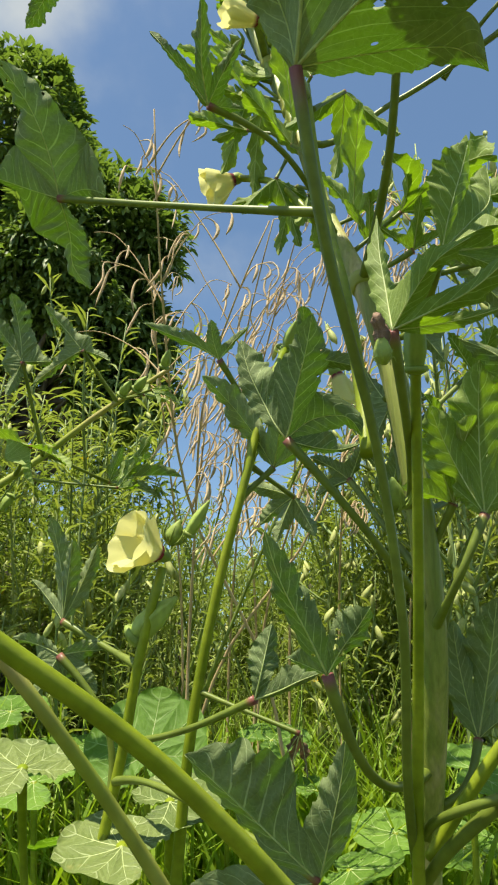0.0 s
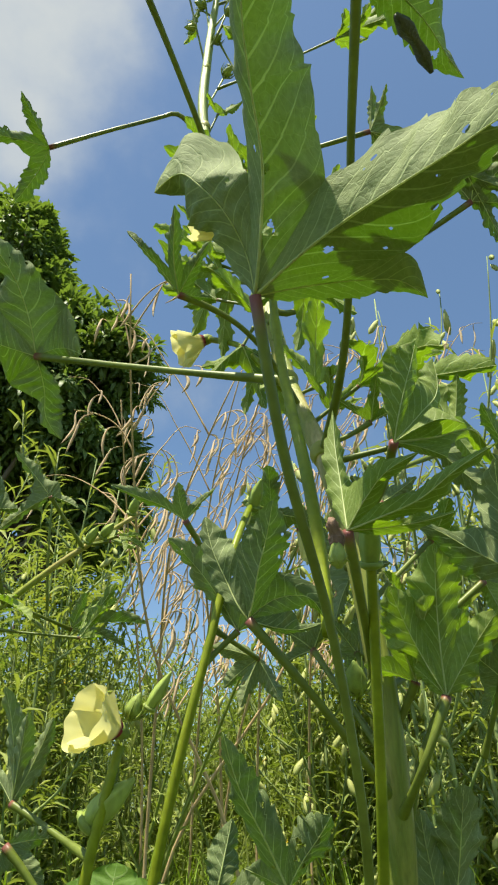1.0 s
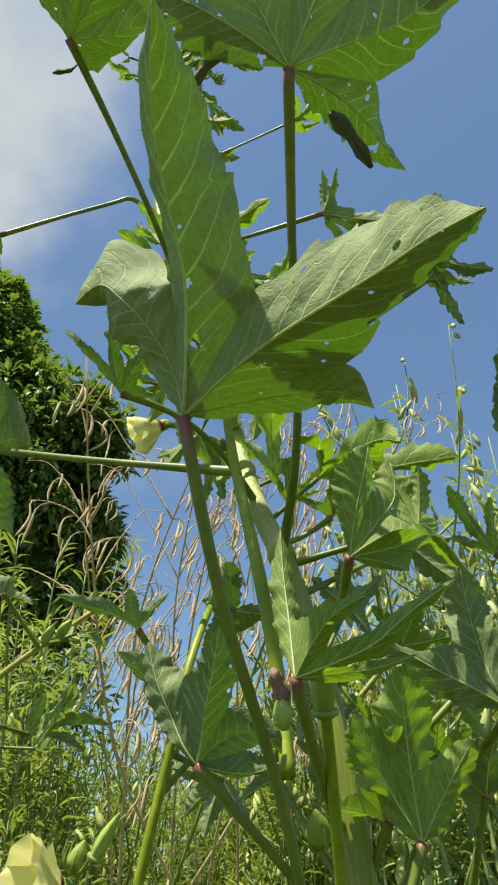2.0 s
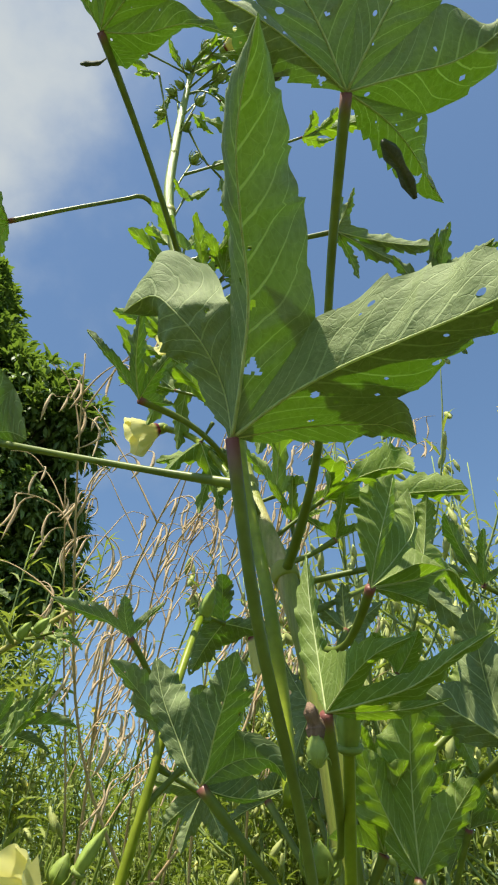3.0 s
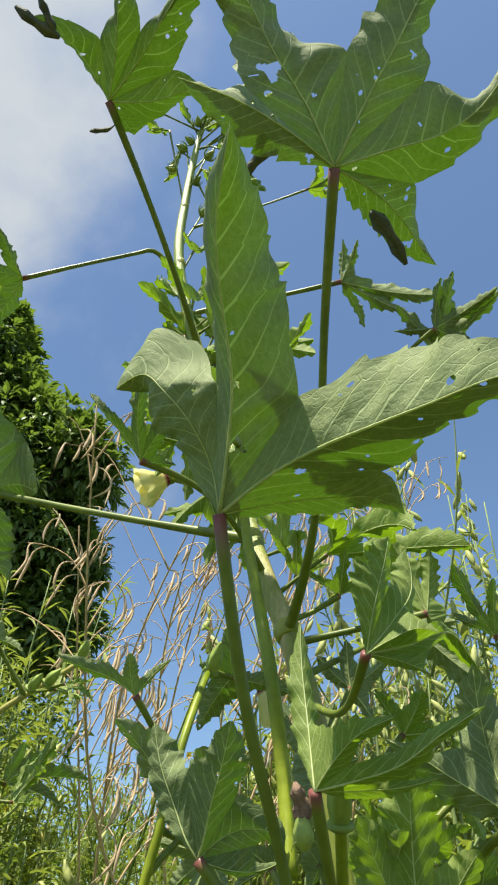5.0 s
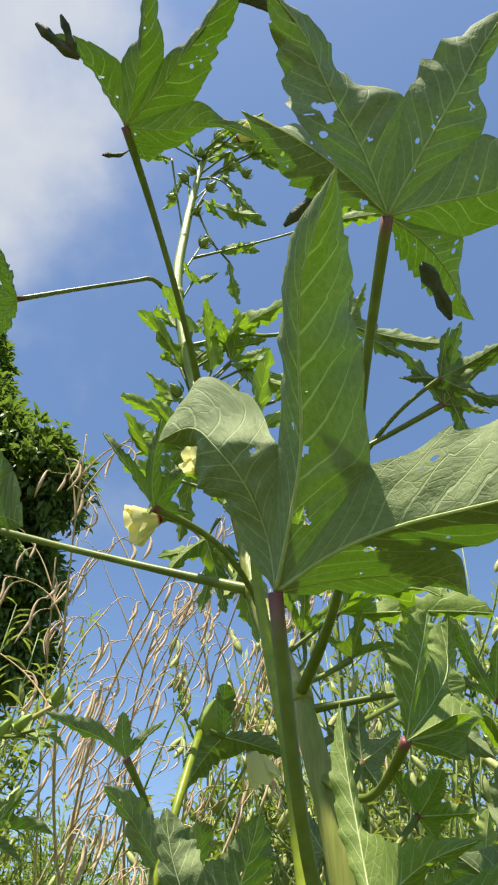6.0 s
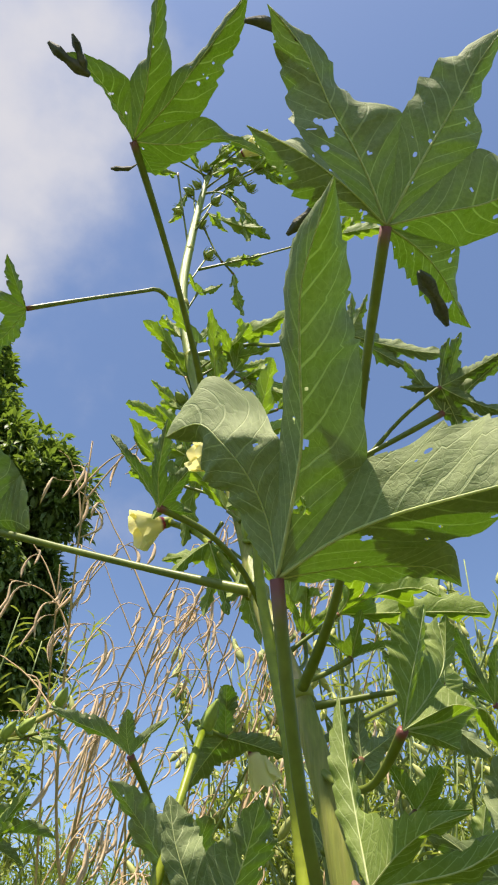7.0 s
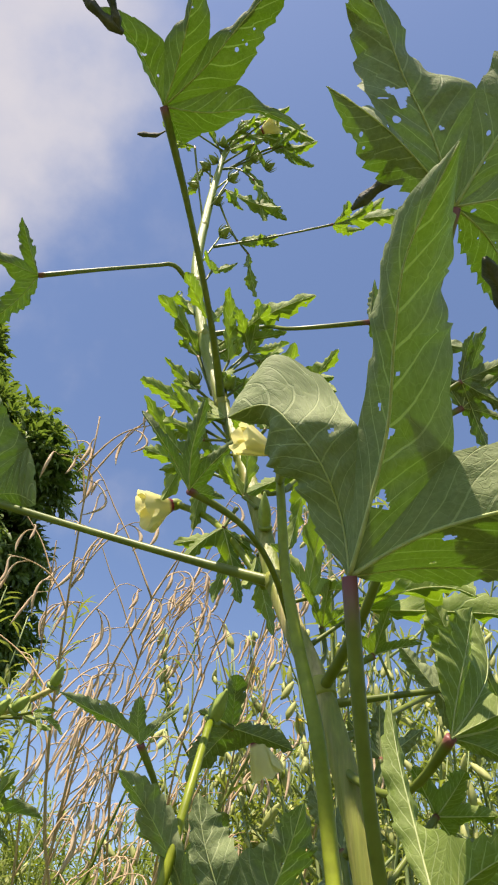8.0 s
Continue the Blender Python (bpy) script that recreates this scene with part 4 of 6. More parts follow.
leaf(okra, (0.135, 0.236, 1.434), [(0.026, 0.176, 1.41), (0.035, 0.151, 1.553), (0.214, 0.137, 1.576), (0.265, 0.167, 1.515), (0.243, 0.326, 1.459)], [(0.144, 0.567, 1.236), (0.148, 0.451, 1.271), (0.14, 0.311, 1.386)], up=(0.05, 0.5, 0.85), thick=0.0034, sidev=9, rings=46,
     mids=[[(0.1, 0.214, 1.435), (0.064, 0.193, 1.425)], [(0.113, 0.211, 1.469), (0.089, 0.192, 1.5), (0.065, 0.169, 1.534)], [(0.154, 0.207, 1.471), (0.175, 0.181, 1.51), (0.196, 0.156, 1.551)], [(0.172, 0.226, 1.446), (0.209, 0.217, 1.458), (0.233, 0.205, 1.471), (0.252, 0.186, 1.492)], [(0.163, 0.25, 1.437), (0.197, 0.278, 1.447), (0.221, 0.304, 1.451)]],
     sinuses={0: (0.07, 0.203, 1.469), 1: (0.141, 0.189, 1.51), 2: (0.198, 0.198, 1.495), 3: (0.204, 0.258, 1.463)},
     widths=[([0, 0.015, 0.025, 0.025, 0.015, 0.001], [0, 0.012, 0.014, 0.013, 0.009, 0.001]), ([0, 0.022, 0.030, 0.031, 0.022, 0.002], [0, 0.03, 0.036, 0.032, 0.02, 0.002]), ([0, 0.03, 0.036, 0.036, 0.026, 0.002], [0, 0.025, 0.030, 0.028, 0.020, 0.002]), ([0, 0.03, 0.034, 0.022, 0.013, 0.005], [0, 0.025, 0.026, 0.022, 0.013, 0.005]), ([0, 0.02, 0.026, 0.024, 0.016, 0.002], [0, 0.02, 0.022, 0.02, 0.013, 0.002])],
     folds=[(0.3, 0.5), (0.35, 0.3), (0.3, 0.35), (0.5, 0.3), (0.3, 0.4)], rolls=[(0.3, 0.8), (0.5, 0.5), (0.5, 0.6), (1.3, 0.5), (0.4, 0.8)], wave=0.05, teeth=0.08, fine=0.8, seed=7,
     holes=[(1, -1, 0.45, 0.35, 0.0088), (0, 1, 0.42, 0.4, 0.004), (1, 1, 0.3, 0.3, 0.0025), (3, 1, 0.5, 0.5, 0.003), (4, 1, 0.7, 0.4, 0.004), (3, -1, 0.4, 0.4, 0.0025), (2, 1, 0.55, 0.5, 0.003), (0, -1, 0.15, 0.5, 0.003)])
leaf(okra, (-0.084, 0.423, 1.888), [(-0.180, 0.344, 1.917), (-0.067, 0.253, 1.936), (0.034, 0.239, 1.918), (0.090, 0.392, 1.843), (-0.052, 0.462, 1.883)], [(0.066, 0.748, 1.722), (0.035, 0.66, 1.753), (-0.043, 0.499, 1.847)], up=(0.1, 0.6, 0.78), wave=0.06, teeth=0.08, seed=9, rings=32, web=0.42, thick=0.0044,
     mids=[[(-0.110, 0.392, 1.912), (-0.140, 0.362, 1.920)], [(-0.074, 0.369, 1.900), (-0.070, 0.314, 1.915)], [(-0.043, 0.369, 1.894), (-0.013, 0.318, 1.899), (0.012, 0.278, 1.908)], [(-0.028, 0.411, 1.875), (0.023, 0.392, 1.871)], [(-0.068, 0.439, 1.882)]],
     widths=[([0.0000, 0.0079, 0.0143, 0.0143, 0.0095, 0.0040], [0.0000, 0.0175, 0.0254, 0.0238, 0.0143, 0.0064]), ([0.0000, 0.0153, 0.0230, 0.0199, 0.0168, 0.0061], [0.0000, 0.0168, 0.0245, 0.0230, 0.0168, 0.0061]), ([0.0000, 0.0106, 0.0152, 0.0167, 0.0144, 0.0046], [0.0000, 0.0304, 0.0395, 0.0319, 0.0228, 0.0061]), ([0.0000, 0.0209, 0.0193, 0.0104, 0.0080, 0.0024], [0.0000, 0.0177, 0.0201, 0.0096, 0.0072, 0.0024]), ([0.0000, 0.0118, 0.0168, 0.0151, 0.0101, 0.0025], [0.0000, 0.0118, 0.0168, 0.0151, 0.0101, 0.0025])],
     folds=[(0.4, 0.35), (0.4, 0.4), (0.4, 0.3), (0.3, 0.4), (0.2, 0.2)], rolls=[(0.8, 0.5), (0.8, 0.8), (0.7, 0.5), (0.6, 0.9), (0.3, 0.3)])
leaf(okra, (0.006, 0.463, 1.340), [(-0.041, 0.432, 1.386), (0.004, 0.393, 1.375), (0.034, 0.418, 1.361), (0.036, 0.469, 1.342)], [(0.128, 0.596, 1.306), (0.052, 0.494, 1.34)], up=(0.1, 0.7, 0.7), wave=0.08, teeth=0.1, seed=11, rings=28, thick=0.0028,
     mids=[[(-0.011, 0.450, 1.359), (-0.028, 0.432, 1.368)], [(0.002, 0.436, 1.357), (0.003, 0.413, 1.367)], [(0.019, 0.442, 1.353)], [(0.021, 0.466, 1.341)]],
     widths=[([0.0000, 0.0039, 0.0059, 0.0059, 0.0044, 0.0025], [0.0000, 0.0049, 0.0074, 0.0069, 0.0049, 0.0029]), ([0.0000, 0.0086, 0.0114, 0.0124, 0.0095, 0.0024], [0.0000, 0.0076, 0.0105, 0.0114, 0.0086, 0.0024]), ([0.0000, 0.0049, 0.0087, 0.0087, 0.0058, 0.0019], [0.0000, 0.0058, 0.0097, 0.0087, 0.0058, 0.0019]), ([0.0000, 0.0040, 0.0070, 0.0065, 0.0040, 0.0010], [0.0000, 0.0030, 0.0050, 0.0050, 0.0030, 0.0010])],
     folds=[(0.4, 0.4), (0.45, 0.45), (0.4, 0.4), (0.3, 0.3)], rolls=[(0.8, 0.6), (0.8, 0.8), (0.7, 0.7), (0.5, 0.5)])
leaf(okra, (-0.215, 0.774, 1.505), [(-0.296, 0.748, 1.518), (-0.280, 0.665, 1.629), (-0.150, 0.764, 1.502), (-0.187, 0.867, 1.424)], [(0.121, 0.629, 1.366), (0.032, 0.667, 1.401)], up=(0.1, 0.6, 0.75), wave=0.05, teeth=0.07, seed=13, rings=32, web=0.6, thick=0.0042,
     mids=[[(-0.253, 0.770, 1.516)], [(-0.224, 0.737, 1.549), (-0.242, 0.701, 1.588)], [(-0.181, 0.770, 1.517)], [(-0.208, 0.817, 1.475), (-0.209, 0.847, 1.450)]],
     widths=[([0.0000, 0.0084, 0.0134, 0.0118, 0.0076, 0.0017], [0.0000, 0.0252, 0.0378, 0.0302, 0.0168, 0.0025]), ([0.0000, 0.0203, 0.0341, 0.0341, 0.0244, 0.0065], [0.0000, 0.0203, 0.0341, 0.0325, 0.0244, 0.0065]), ([0.0000, 0.0253, 0.0465, 0.0439, 0.0253, 0.0042], [0.0000, 0.0152, 0.0253, 0.0237, 0.0135, 0.0025]), ([0.0000, 0.0134, 0.0268, 0.0304, 0.0232, 0.0054], [0.0000, 0.0134, 0.0232, 0.0250, 0.0196, 0.0054])],
     folds=[(0.2, 0.2), (0.3, 0.3), (0.15, 0.15), (0.4, 0.4)], rolls=[(0.3, 0.3), (0.5, 0.5), (0.2, 0.2), (0.6, 0.6)])
leaf(okra, (-0.233, 0.710, 1.872), [(-0.295, 0.772, 1.815), (-0.329, 0.669, 1.849), (-0.261, 0.629, 1.893)], [(0.015, 0.782, 2.003), (-0.012, 0.757, 2.006), (-0.036, 0.738, 2.010), (-0.043, 0.735, 2.008), (-0.054, 0.735, 2.002), (-0.148, 0.719, 1.931)], up=(0.2, 0.6, 0.75), wave=0.08, teeth=0.09, seed=15, rings=26, thick=0.0034,
     mids=[[(-0.251, 0.733, 1.849)], [(-0.267, 0.688, 1.858)], [(-0.247, 0.668, 1.877)]],
     widths=[([0.0000, 0.0143, 0.0248, 0.0267, 0.0191, 0.0038], [0.0000, 0.0115, 0.0191, 0.0191, 0.0134, 0.0029]), ([0.0000, 0.0091, 0.0164, 0.0146, 0.0100, 0.0027], [0.0000, 0.0110, 0.0183, 0.0164, 0.0110, 0.0027]), ([0.0000, 0.0092, 0.0183, 0.0183, 0.0128, 0.0028], [0.0000, 0.0073, 0.0128, 0.0128, 0.0092, 0.0028])],
     folds=[(0.3, 0.3), (0.3, 0.3), (0.4, 0.4)], rolls=[(0.5, 0.5), (0.6, 0.6), (0.7, 0.7)])
leaf(okra, (0.403, 0.657, 1.709), [(0.336, 0.617, 1.765), (0.405, 0.562, 1.781), (0.476, 0.571, 1.759), (0.471, 0.654, 1.699)], [(0.094, 0.71, 1.59), (0.116, 0.723, 1.556), (0.234, 0.721, 1.619)], width=0.25, web=0.3, bow=0.05, fold=0.5, wave=0.10, roll=0.7, teeth=0.14, droop=0.1, seed=17, thick=0.0038)
# sunlight on this leaf is put into its paler blade colour
leaf(okra, (0.165, 0.402, 1.153), [(0.187, 0.389, 1.232), (0.211, 0.423, 1.243), (0.216, 0.400, 1.168), (0.287, 0.487, 1.158), (0.206, 0.414, 1.148)], [(0.15, 0.565, 1.183), (0.165, 0.48, 1.141)], up=(0.2, 0.85, 0.5), wave=0.06, teeth=0.09, seed=19, rings=30, web=0.5, thick=0.0028,
     mids=[[(0.169, 0.398, 1.171), (0.177, 0.393, 1.198), (0.183, 0.392, 1.216)], [(0.188, 0.405, 1.179), (0.208, 0.418, 1.208)], [(0.181, 0.396, 1.161), (0.197, 0.395, 1.168)], [(0.198, 0.415, 1.165), (0.237, 0.434, 1.183), (0.262, 0.463, 1.176)], [(0.185, 0.407, 1.152)]],
     widths=[([0.0000, 0.0067, 0.0169, 0.0204, 0.0160, 0.0062], [0.0000, 0.0098, 0.0186, 0.0222, 0.0186, 0.0089]), ([0.0000, 0.0093, 0.0186, 0.0209, 0.0163, 0.0037], [0.0000, 0.0102, 0.0209, 0.0232, 0.0177, 0.0037]), ([0.0000, 0.0064, 0.0119, 0.0111, 0.0068, 0.0017], [0.0000, 0.0064, 0.0128, 0.0128, 0.0077, 0.0017]), ([0.0000, 0.0047, 0.0104, 0.0104, 0.0075, 0.0024], [0.0000, 0.0047, 0.0104, 0.0104, 0.0075, 0.0024]), ([0.0000, 0.0034, 0.0051, 0.0051, 0.0034, 0.0009], [0.0000, 0.0034, 0.0051, 0.0051, 0.0034, 0.0009])],
     folds=[(0.25, 0.25), (0.2, 0.3), (0.5, 0.4), (0.3, 0.3), (0.3, 0.3)], rolls=[(0.3, 0.4), (0.5, 0.6), (0.7, 0.8), (1.2, 1.2), (0.5, 0.5)], blade=M_OKRA_YOUNG_AND_LIT)
leaf(okra, (0.195, 0.57, 1.275), [(0.193, 0.522, 1.299), (0.161, 0.558, 1.294), (0.227, 0.538, 1.276)], [(0.141, 0.571, 1.247), (0.169, 0.575, 1.26)], width=0.22, web=0.3, bow=0.05, fold=0.5, wave=0.09, seed=51, thick=0.0026, blade=M_OKRA_YOUNG_AND_LIT)
leaf(okra, (0.164, 0.618, 1.318), [(0.157, 0.569, 1.343), (0.135, 0.584, 1.346), (0.195, 0.573, 1.332), (0.198, 0.604, 1.327)], [(0.139, 0.576, 1.258), (0.162, 0.605, 1.288)], width=0.22, web=0.3, bow=0.05, fold=0.5, wave=0.09, seed=53, thick=0.0022, blade=M_OKRA_YOUNG_AND_LIT)
leaf(okra, (0.115, 0.344, 1.062), [(0.120, 0.381, 1.165), (0.144, 0.291, 1.082), (0.183, 0.287, 1.086), (0.170, 0.321, 1.064)], [(0.167, 0.558, 1.022), (0.122, 0.364, 1.043)], up=(0.15, 0.8, 0.6), wave=0.07, teeth=0.11, seed=21, rings=32, thick=0.0026,
     mids=[[(0.117, 0.361, 1.098), (0.118, 0.374, 1.134)], [(0.123, 0.322, 1.073), (0.130, 0.304, 1.078)], [(0.130, 0.328, 1.063), (0.147, 0.312, 1.066), (0.164, 0.296, 1.076)], [(0.137, 0.336, 1.061), (0.153, 0.328, 1.061)]],
     widths=[([0.0000, 0.0071, 0.0107, 0.0098, 0.0066, 0.0013], [0.0000, 0.0080, 0.0116, 0.0107, 0.0066, 0.0013]), ([0.0000, 0.0076, 0.0109, 0.0097, 0.0049, 0.0009], [0.0000, 0.0061, 0.0097, 0.0091, 0.0049, 0.0009]), ([0.0000, 0.0061, 0.0091, 0.0079, 0.0045, 0.0009], [0.0000, 0.0045, 0.0079, 0.0109, 0.0061, 0.0009]), ([0.0000, 0.0031, 0.0050, 0.0050, 0.0031, 0.0006], [0.0000, 0.0044, 0.0056, 0.0044, 0.0025, 0.0006])],
     folds=[(0.4, 0.4), (0.5, 0.35), (0.5, 0.4), (0.4, 0.3)], rolls=[(0.6, 0.6), (0.5, 0.5), (0.6, 0.6), (0.5, 0.5)], blade=M_OKRA_YOUNG_AND_LIT)
leaf(okra, (0.264, 0.637, 1.834), [(0.281, 0.583, 1.869), (0.39, 0.598, 1.771), (0.358, 0.632, 1.764), (0.307, 0.683, 1.786), (0.265, 0.602, 1.895)], [(0.032, 0.775, 1.889), (0.128, 0.74, 1.9), (0.155, 0.676, 1.83)], width=0.25, web=0.2, bow=0.05, fold=0.5, wave=0.10, roll=0.7, teeth=0.14, droop=0.15, seed=23, thick=0.0034)
leaf(okra, (0.391, 0.628, 1.732), [(0.389, 0.57, 1.774), (0.466, 0.564, 1.756), (0.483, 0.617, 1.686), (0.454, 0.687, 1.649), (0.338, 0.649, 1.744)], [(0.301, 0.72, 1.657), (0.346, 0.668, 1.703)], width=0.25, web=0.22, bow=0.05, fold=0.5, wave=0.10, roll=0.7, teeth=0.14, droop=0.15, seed=24, thick=0.003)
leaf(okra_b, (0.009, 0.664, 1.208), [(-0.068, 0.633, 1.234), (0.001, 0.637, 1.240), (0.041, 0.645, 1.238)], [(0.042, 0.679, 1.108), (0.039, 0.699, 1.162)], up=(0.15, 0.8, 0.55), wave=0.07, teeth=0.1, seed=25, rings=26, thick=0.003,
     mids=[[(-0.014, 0.659, 1.222), (-0.042, 0.646, 1.228)], [(0.003, 0.650, 1.224)], [(0.023, 0.658, 1.225)]],
     widths=[([0.0000, 0.0052, 0.0091, 0.0084, 0.0058, 0.0013], [0.0000, 0.0091, 0.0123, 0.0104, 0.0071, 0.0013]), ([0.0000, 0.0065, 0.0091, 0.0091, 0.0065, 0.0019], [0.0000, 0.0065, 0.0097, 0.0097, 0.0071, 0.0019]), ([0.0000, 0.0039, 0.0059, 0.0052, 0.0033, 0.0007], [0.0000, 0.0033, 0.0046, 0.0046, 0.0033, 0.0007])],
     folds=[(0.4, 0.3), (0.4, 0.4), (0.5, 0.4)], rolls=[(0.6, 0.6), (0.5, 0.5), (0.5, 0.5)])
leaf(okra, (0.066, 0.476, 1.050), [(0.034, 0.479, 1.130), (0.081, 0.417, 1.115), (0.121, 0.485, 1.055), (0.120, 0.487, 1.051)], [(0.176, 0.554, 0.937), (0.11, 0.489, 1.002)], up=(0.1, 0.8, 0.55), wave=0.06, teeth=0.08, seed=27, rings=34, web=0.5, thick=0.003,
     mids=[[(0.061, 0.474, 1.056), (0.050, 0.478, 1.080), (0.040, 0.478, 1.103)], [(0.069, 0.466, 1.060), (0.072, 0.450, 1.076), (0.077, 0.434, 1.094)], [(0.087, 0.471, 1.064), (0.108, 0.471, 1.065)], [(0.085, 0.478, 1.045), (0.104, 0.483, 1.045)]],
     widths=[([0.0000, 0.0055, 0.0110, 0.0110, 0.0091, 0.0037], [0.0000, 0.0091, 0.0183, 0.0201, 0.0146, 0.0046]), ([0.0000, 0.0085, 0.0161, 0.0170, 0.0127, 0.0042], [0.0000, 0.0106, 0.0178, 0.0195, 0.0153, 0.0051]), ([0.0000, 0.0111, 0.0187, 0.0187, 0.0125, 0.0022], [0.0000, 0.0067, 0.0089, 0.0089, 0.0062, 0.0018]), ([0.0000, 0.0036, 0.0058, 0.0058, 0.0036, 0.0009], [0.0000, 0.0027, 0.0040, 0.0040, 0.0027, 0.0009])],
     folds=[(0.3, 0.25), (0.3, 0.3), (0.3, 0.3), (0.3, 0.3)], rolls=[(0.3, 0.3), (0.4, 0.4), (0.5, 0.5), (0.5, 0.5)])
leaf(okra_b, (0.11, 0.765, 1.264), [(0.102, 0.708, 1.299), (0.072, 0.762, 1.276), (0.076, 0.833, 1.224), (0.178, 0.765, 1.248)], [(0.083, 0.742, 1.264)], width=0.34, web=0.4, bow=0.05, fold=0.3, wave=0.08, seed=55, thick=0.003)
leaf(okra_b, (0.065, 0.69, 1.098), [(-0.007, 0.646, 1.181), (0.076, 0.604, 1.148), (0.119, 0.629, 1.11)], [(0.032, 0.683, 1.065)], width=0.25, web=0.3, bow=0.06, fold=0.35, wave=0.07, seed=57, thick=0.003)
leaf(okra, (0.084, 0.433, 0.893), [(0.048, 0.383, 0.965), (0.105, 0.401, 0.927), (0.061, 0.438, 0.903)], [(0.174, 0.587, 0.829), (0.099, 0.452, 0.856)], up=(0.1, 0.75, 0.6), wave=0.07, teeth=0.09, seed=29, rings=34, holes=[(1, -1, 0.5, 0.5, 0.003), (1, -1, 0.35, 0.4, 0.002), (1, 1, 0.3, 0.4, 0.0022), (0, 1, 0.5, 0.5, 0.002)], thick=0.003,
     mids=[[(0.072, 0.419, 0.915), (0.057, 0.400, 0.940)], [(0.091, 0.422, 0.906), (0.099, 0.411, 0.917)], [(0.073, 0.435, 0.898)]],
     widths=[([0.0000, 0.0085, 0.0109, 0.0109, 0.0075, 0.0010], [0.0000, 0.0085, 0.0137, 0.0130, 0.0082, 0.0010]), ([0.0000, 0.0086, 0.0155, 0.0158, 0.0110, 0.0021], [0.0000, 0.0069, 0.0103, 0.0110, 0.0076, 0.0017]), ([0.0000, 0.0029, 0.0050, 0.0050, 0.0032, 0.0007], [0.0000, 0.0029, 0.0050, 0.0050, 0.0032, 0.0007])],
     folds=[(0.35, 0.3), (0.3, 0.3), (0.3, 0.3)], rolls=[(0.5, 0.5), (0.4, 0.5), (0.5, 0.5)])
leaf(okra_c, (0.044, 0.523, 0.879), [(0.056, 0.518, 0.929), (0.088, 0.506, 0.896)], [(-0.065, 0.655, 0.843), (-0.002, 0.573, 0.859)], up=(0.1, 0.75, 0.6), wave=0.06, teeth=0.08, seed=31, rings=28, thick=0.0026,
     mids=[[(0.048, 0.517, 0.895), (0.052, 0.518, 0.912)], [(0.061, 0.516, 0.885), (0.074, 0.510, 0.891)]],
     widths=[([0.0000, 0.0065, 0.0122, 0.0122, 0.0078, 0.0017], [0.0000, 0.0087, 0.0139, 0.0139, 0.0096, 0.0017]), ([0.0000, 0.0063, 0.0127, 0.0135, 0.0076, 0.0017], [0.0000, 0.0034, 0.0051, 0.0051, 0.0034, 0.0008])],
     folds=[(0.3, 0.3), (0.3, 0.3)], rolls=[(0.4, 0.4), (0.4, 0.4)])
leaf(okra_c, (0.086, 0.542, 0.768), [(-0.002, 0.513, 0.846), (0.100, 0.488, 0.857), (-0.011, 0.546, 0.755)], [(-0.072, 0.662, 0.813), (-0.029, 0.588, 0.819)], up=(0.1, 0.65, 0.7), wave=0.05, teeth=0.06, seed=33, rings=34, thick=0.0026,
     mids=[[(0.058, 0.533, 0.793), (0.027, 0.523, 0.821)], [(0.093, 0.518, 0.805), (0.098, 0.502, 0.833)], [(0.051, 0.543, 0.764), (0.018, 0.544, 0.762)]],
     widths=[([0.0000, 0.0082, 0.0172, 0.0180, 0.0131, 0.0025], [0.0000, 0.0226, 0.0410, 0.0451, 0.0328, 0.0074]), ([0.0000, 0.0099, 0.0151, 0.0143, 0.0087, 0.0016], [0.0000, 0.0099, 0.0151, 0.0143, 0.0087, 0.0016]), ([0.0000, 0.0103, 0.0185, 0.0185, 0.0123, 0.0021], [0.0000, 0.0103, 0.0164, 0.0164, 0.0103, 0.0021])],
     folds=[(0.25, 0.25), (0.3, 0.3), (0.25, 0.25)], rolls=[(0.3, 0.3), (0.4, 0.4), (0.3, 0.3)])
leaf(okra_c, (-0.136, 0.69, 0.946), [(-0.148, 0.656, 1.039), (-0.121, 0.644, 1.015), (-0.103, 0.665, 1.014), (-0.172, 0.696, 0.987)], [(-0.054, 0.639, 0.904), (-0.1, 0.676, 0.927)], width=0.22, web=0.25, bow=0.05, fold=0.4, wave=0.07, seed=35, thick=0.003)
leaf(okra_c, (-0.128, 0.659, 0.914), [(-0.17, 0.654, 0.928), (-0.144, 0.651, 0.877), (-0.095, 0.671, 0.881), (-0.084, 0.678, 0.92)], [(-0.081, 0.673, 0.768), (-0.081, 0.66, 0.854)], width=0.34, web=0.4, bow=0.05, fold=0.3, wave=0.09, seed=36, thick=0.003)
round_leaf(okra_c, (-0.063, 0.66, 0.766), 0.055, (-1, 0.3, 0.2), 61, [(-0.089, 0.682, 0.45), (-0.067, 0.698, 0.721)], M_OKRA_SHADED)
round_leaf(okra_c, (-0.167, 0.715, 0.818), 0.06, (-0.4, 0.3, 0.2), 63, [(-0.089, 0.682, 0.45), (-0.174, 0.754, 0.771)], M_OKRA_SHADED)
leaf(okra_b, (0.085, 0.683, 0.849), [(0.07, 0.692, 0.825), (0.072, 0.7, 0.802), (0.092, 0.697, 0.811)], [(-0.008, 0.714, 0.884)], width=0.22, web=0.3, bow=0.1, fold=0.8, wave=0.25, seed=65, thick=0.002, blade=M_BROWNLEAF, label="withered brown leaf")
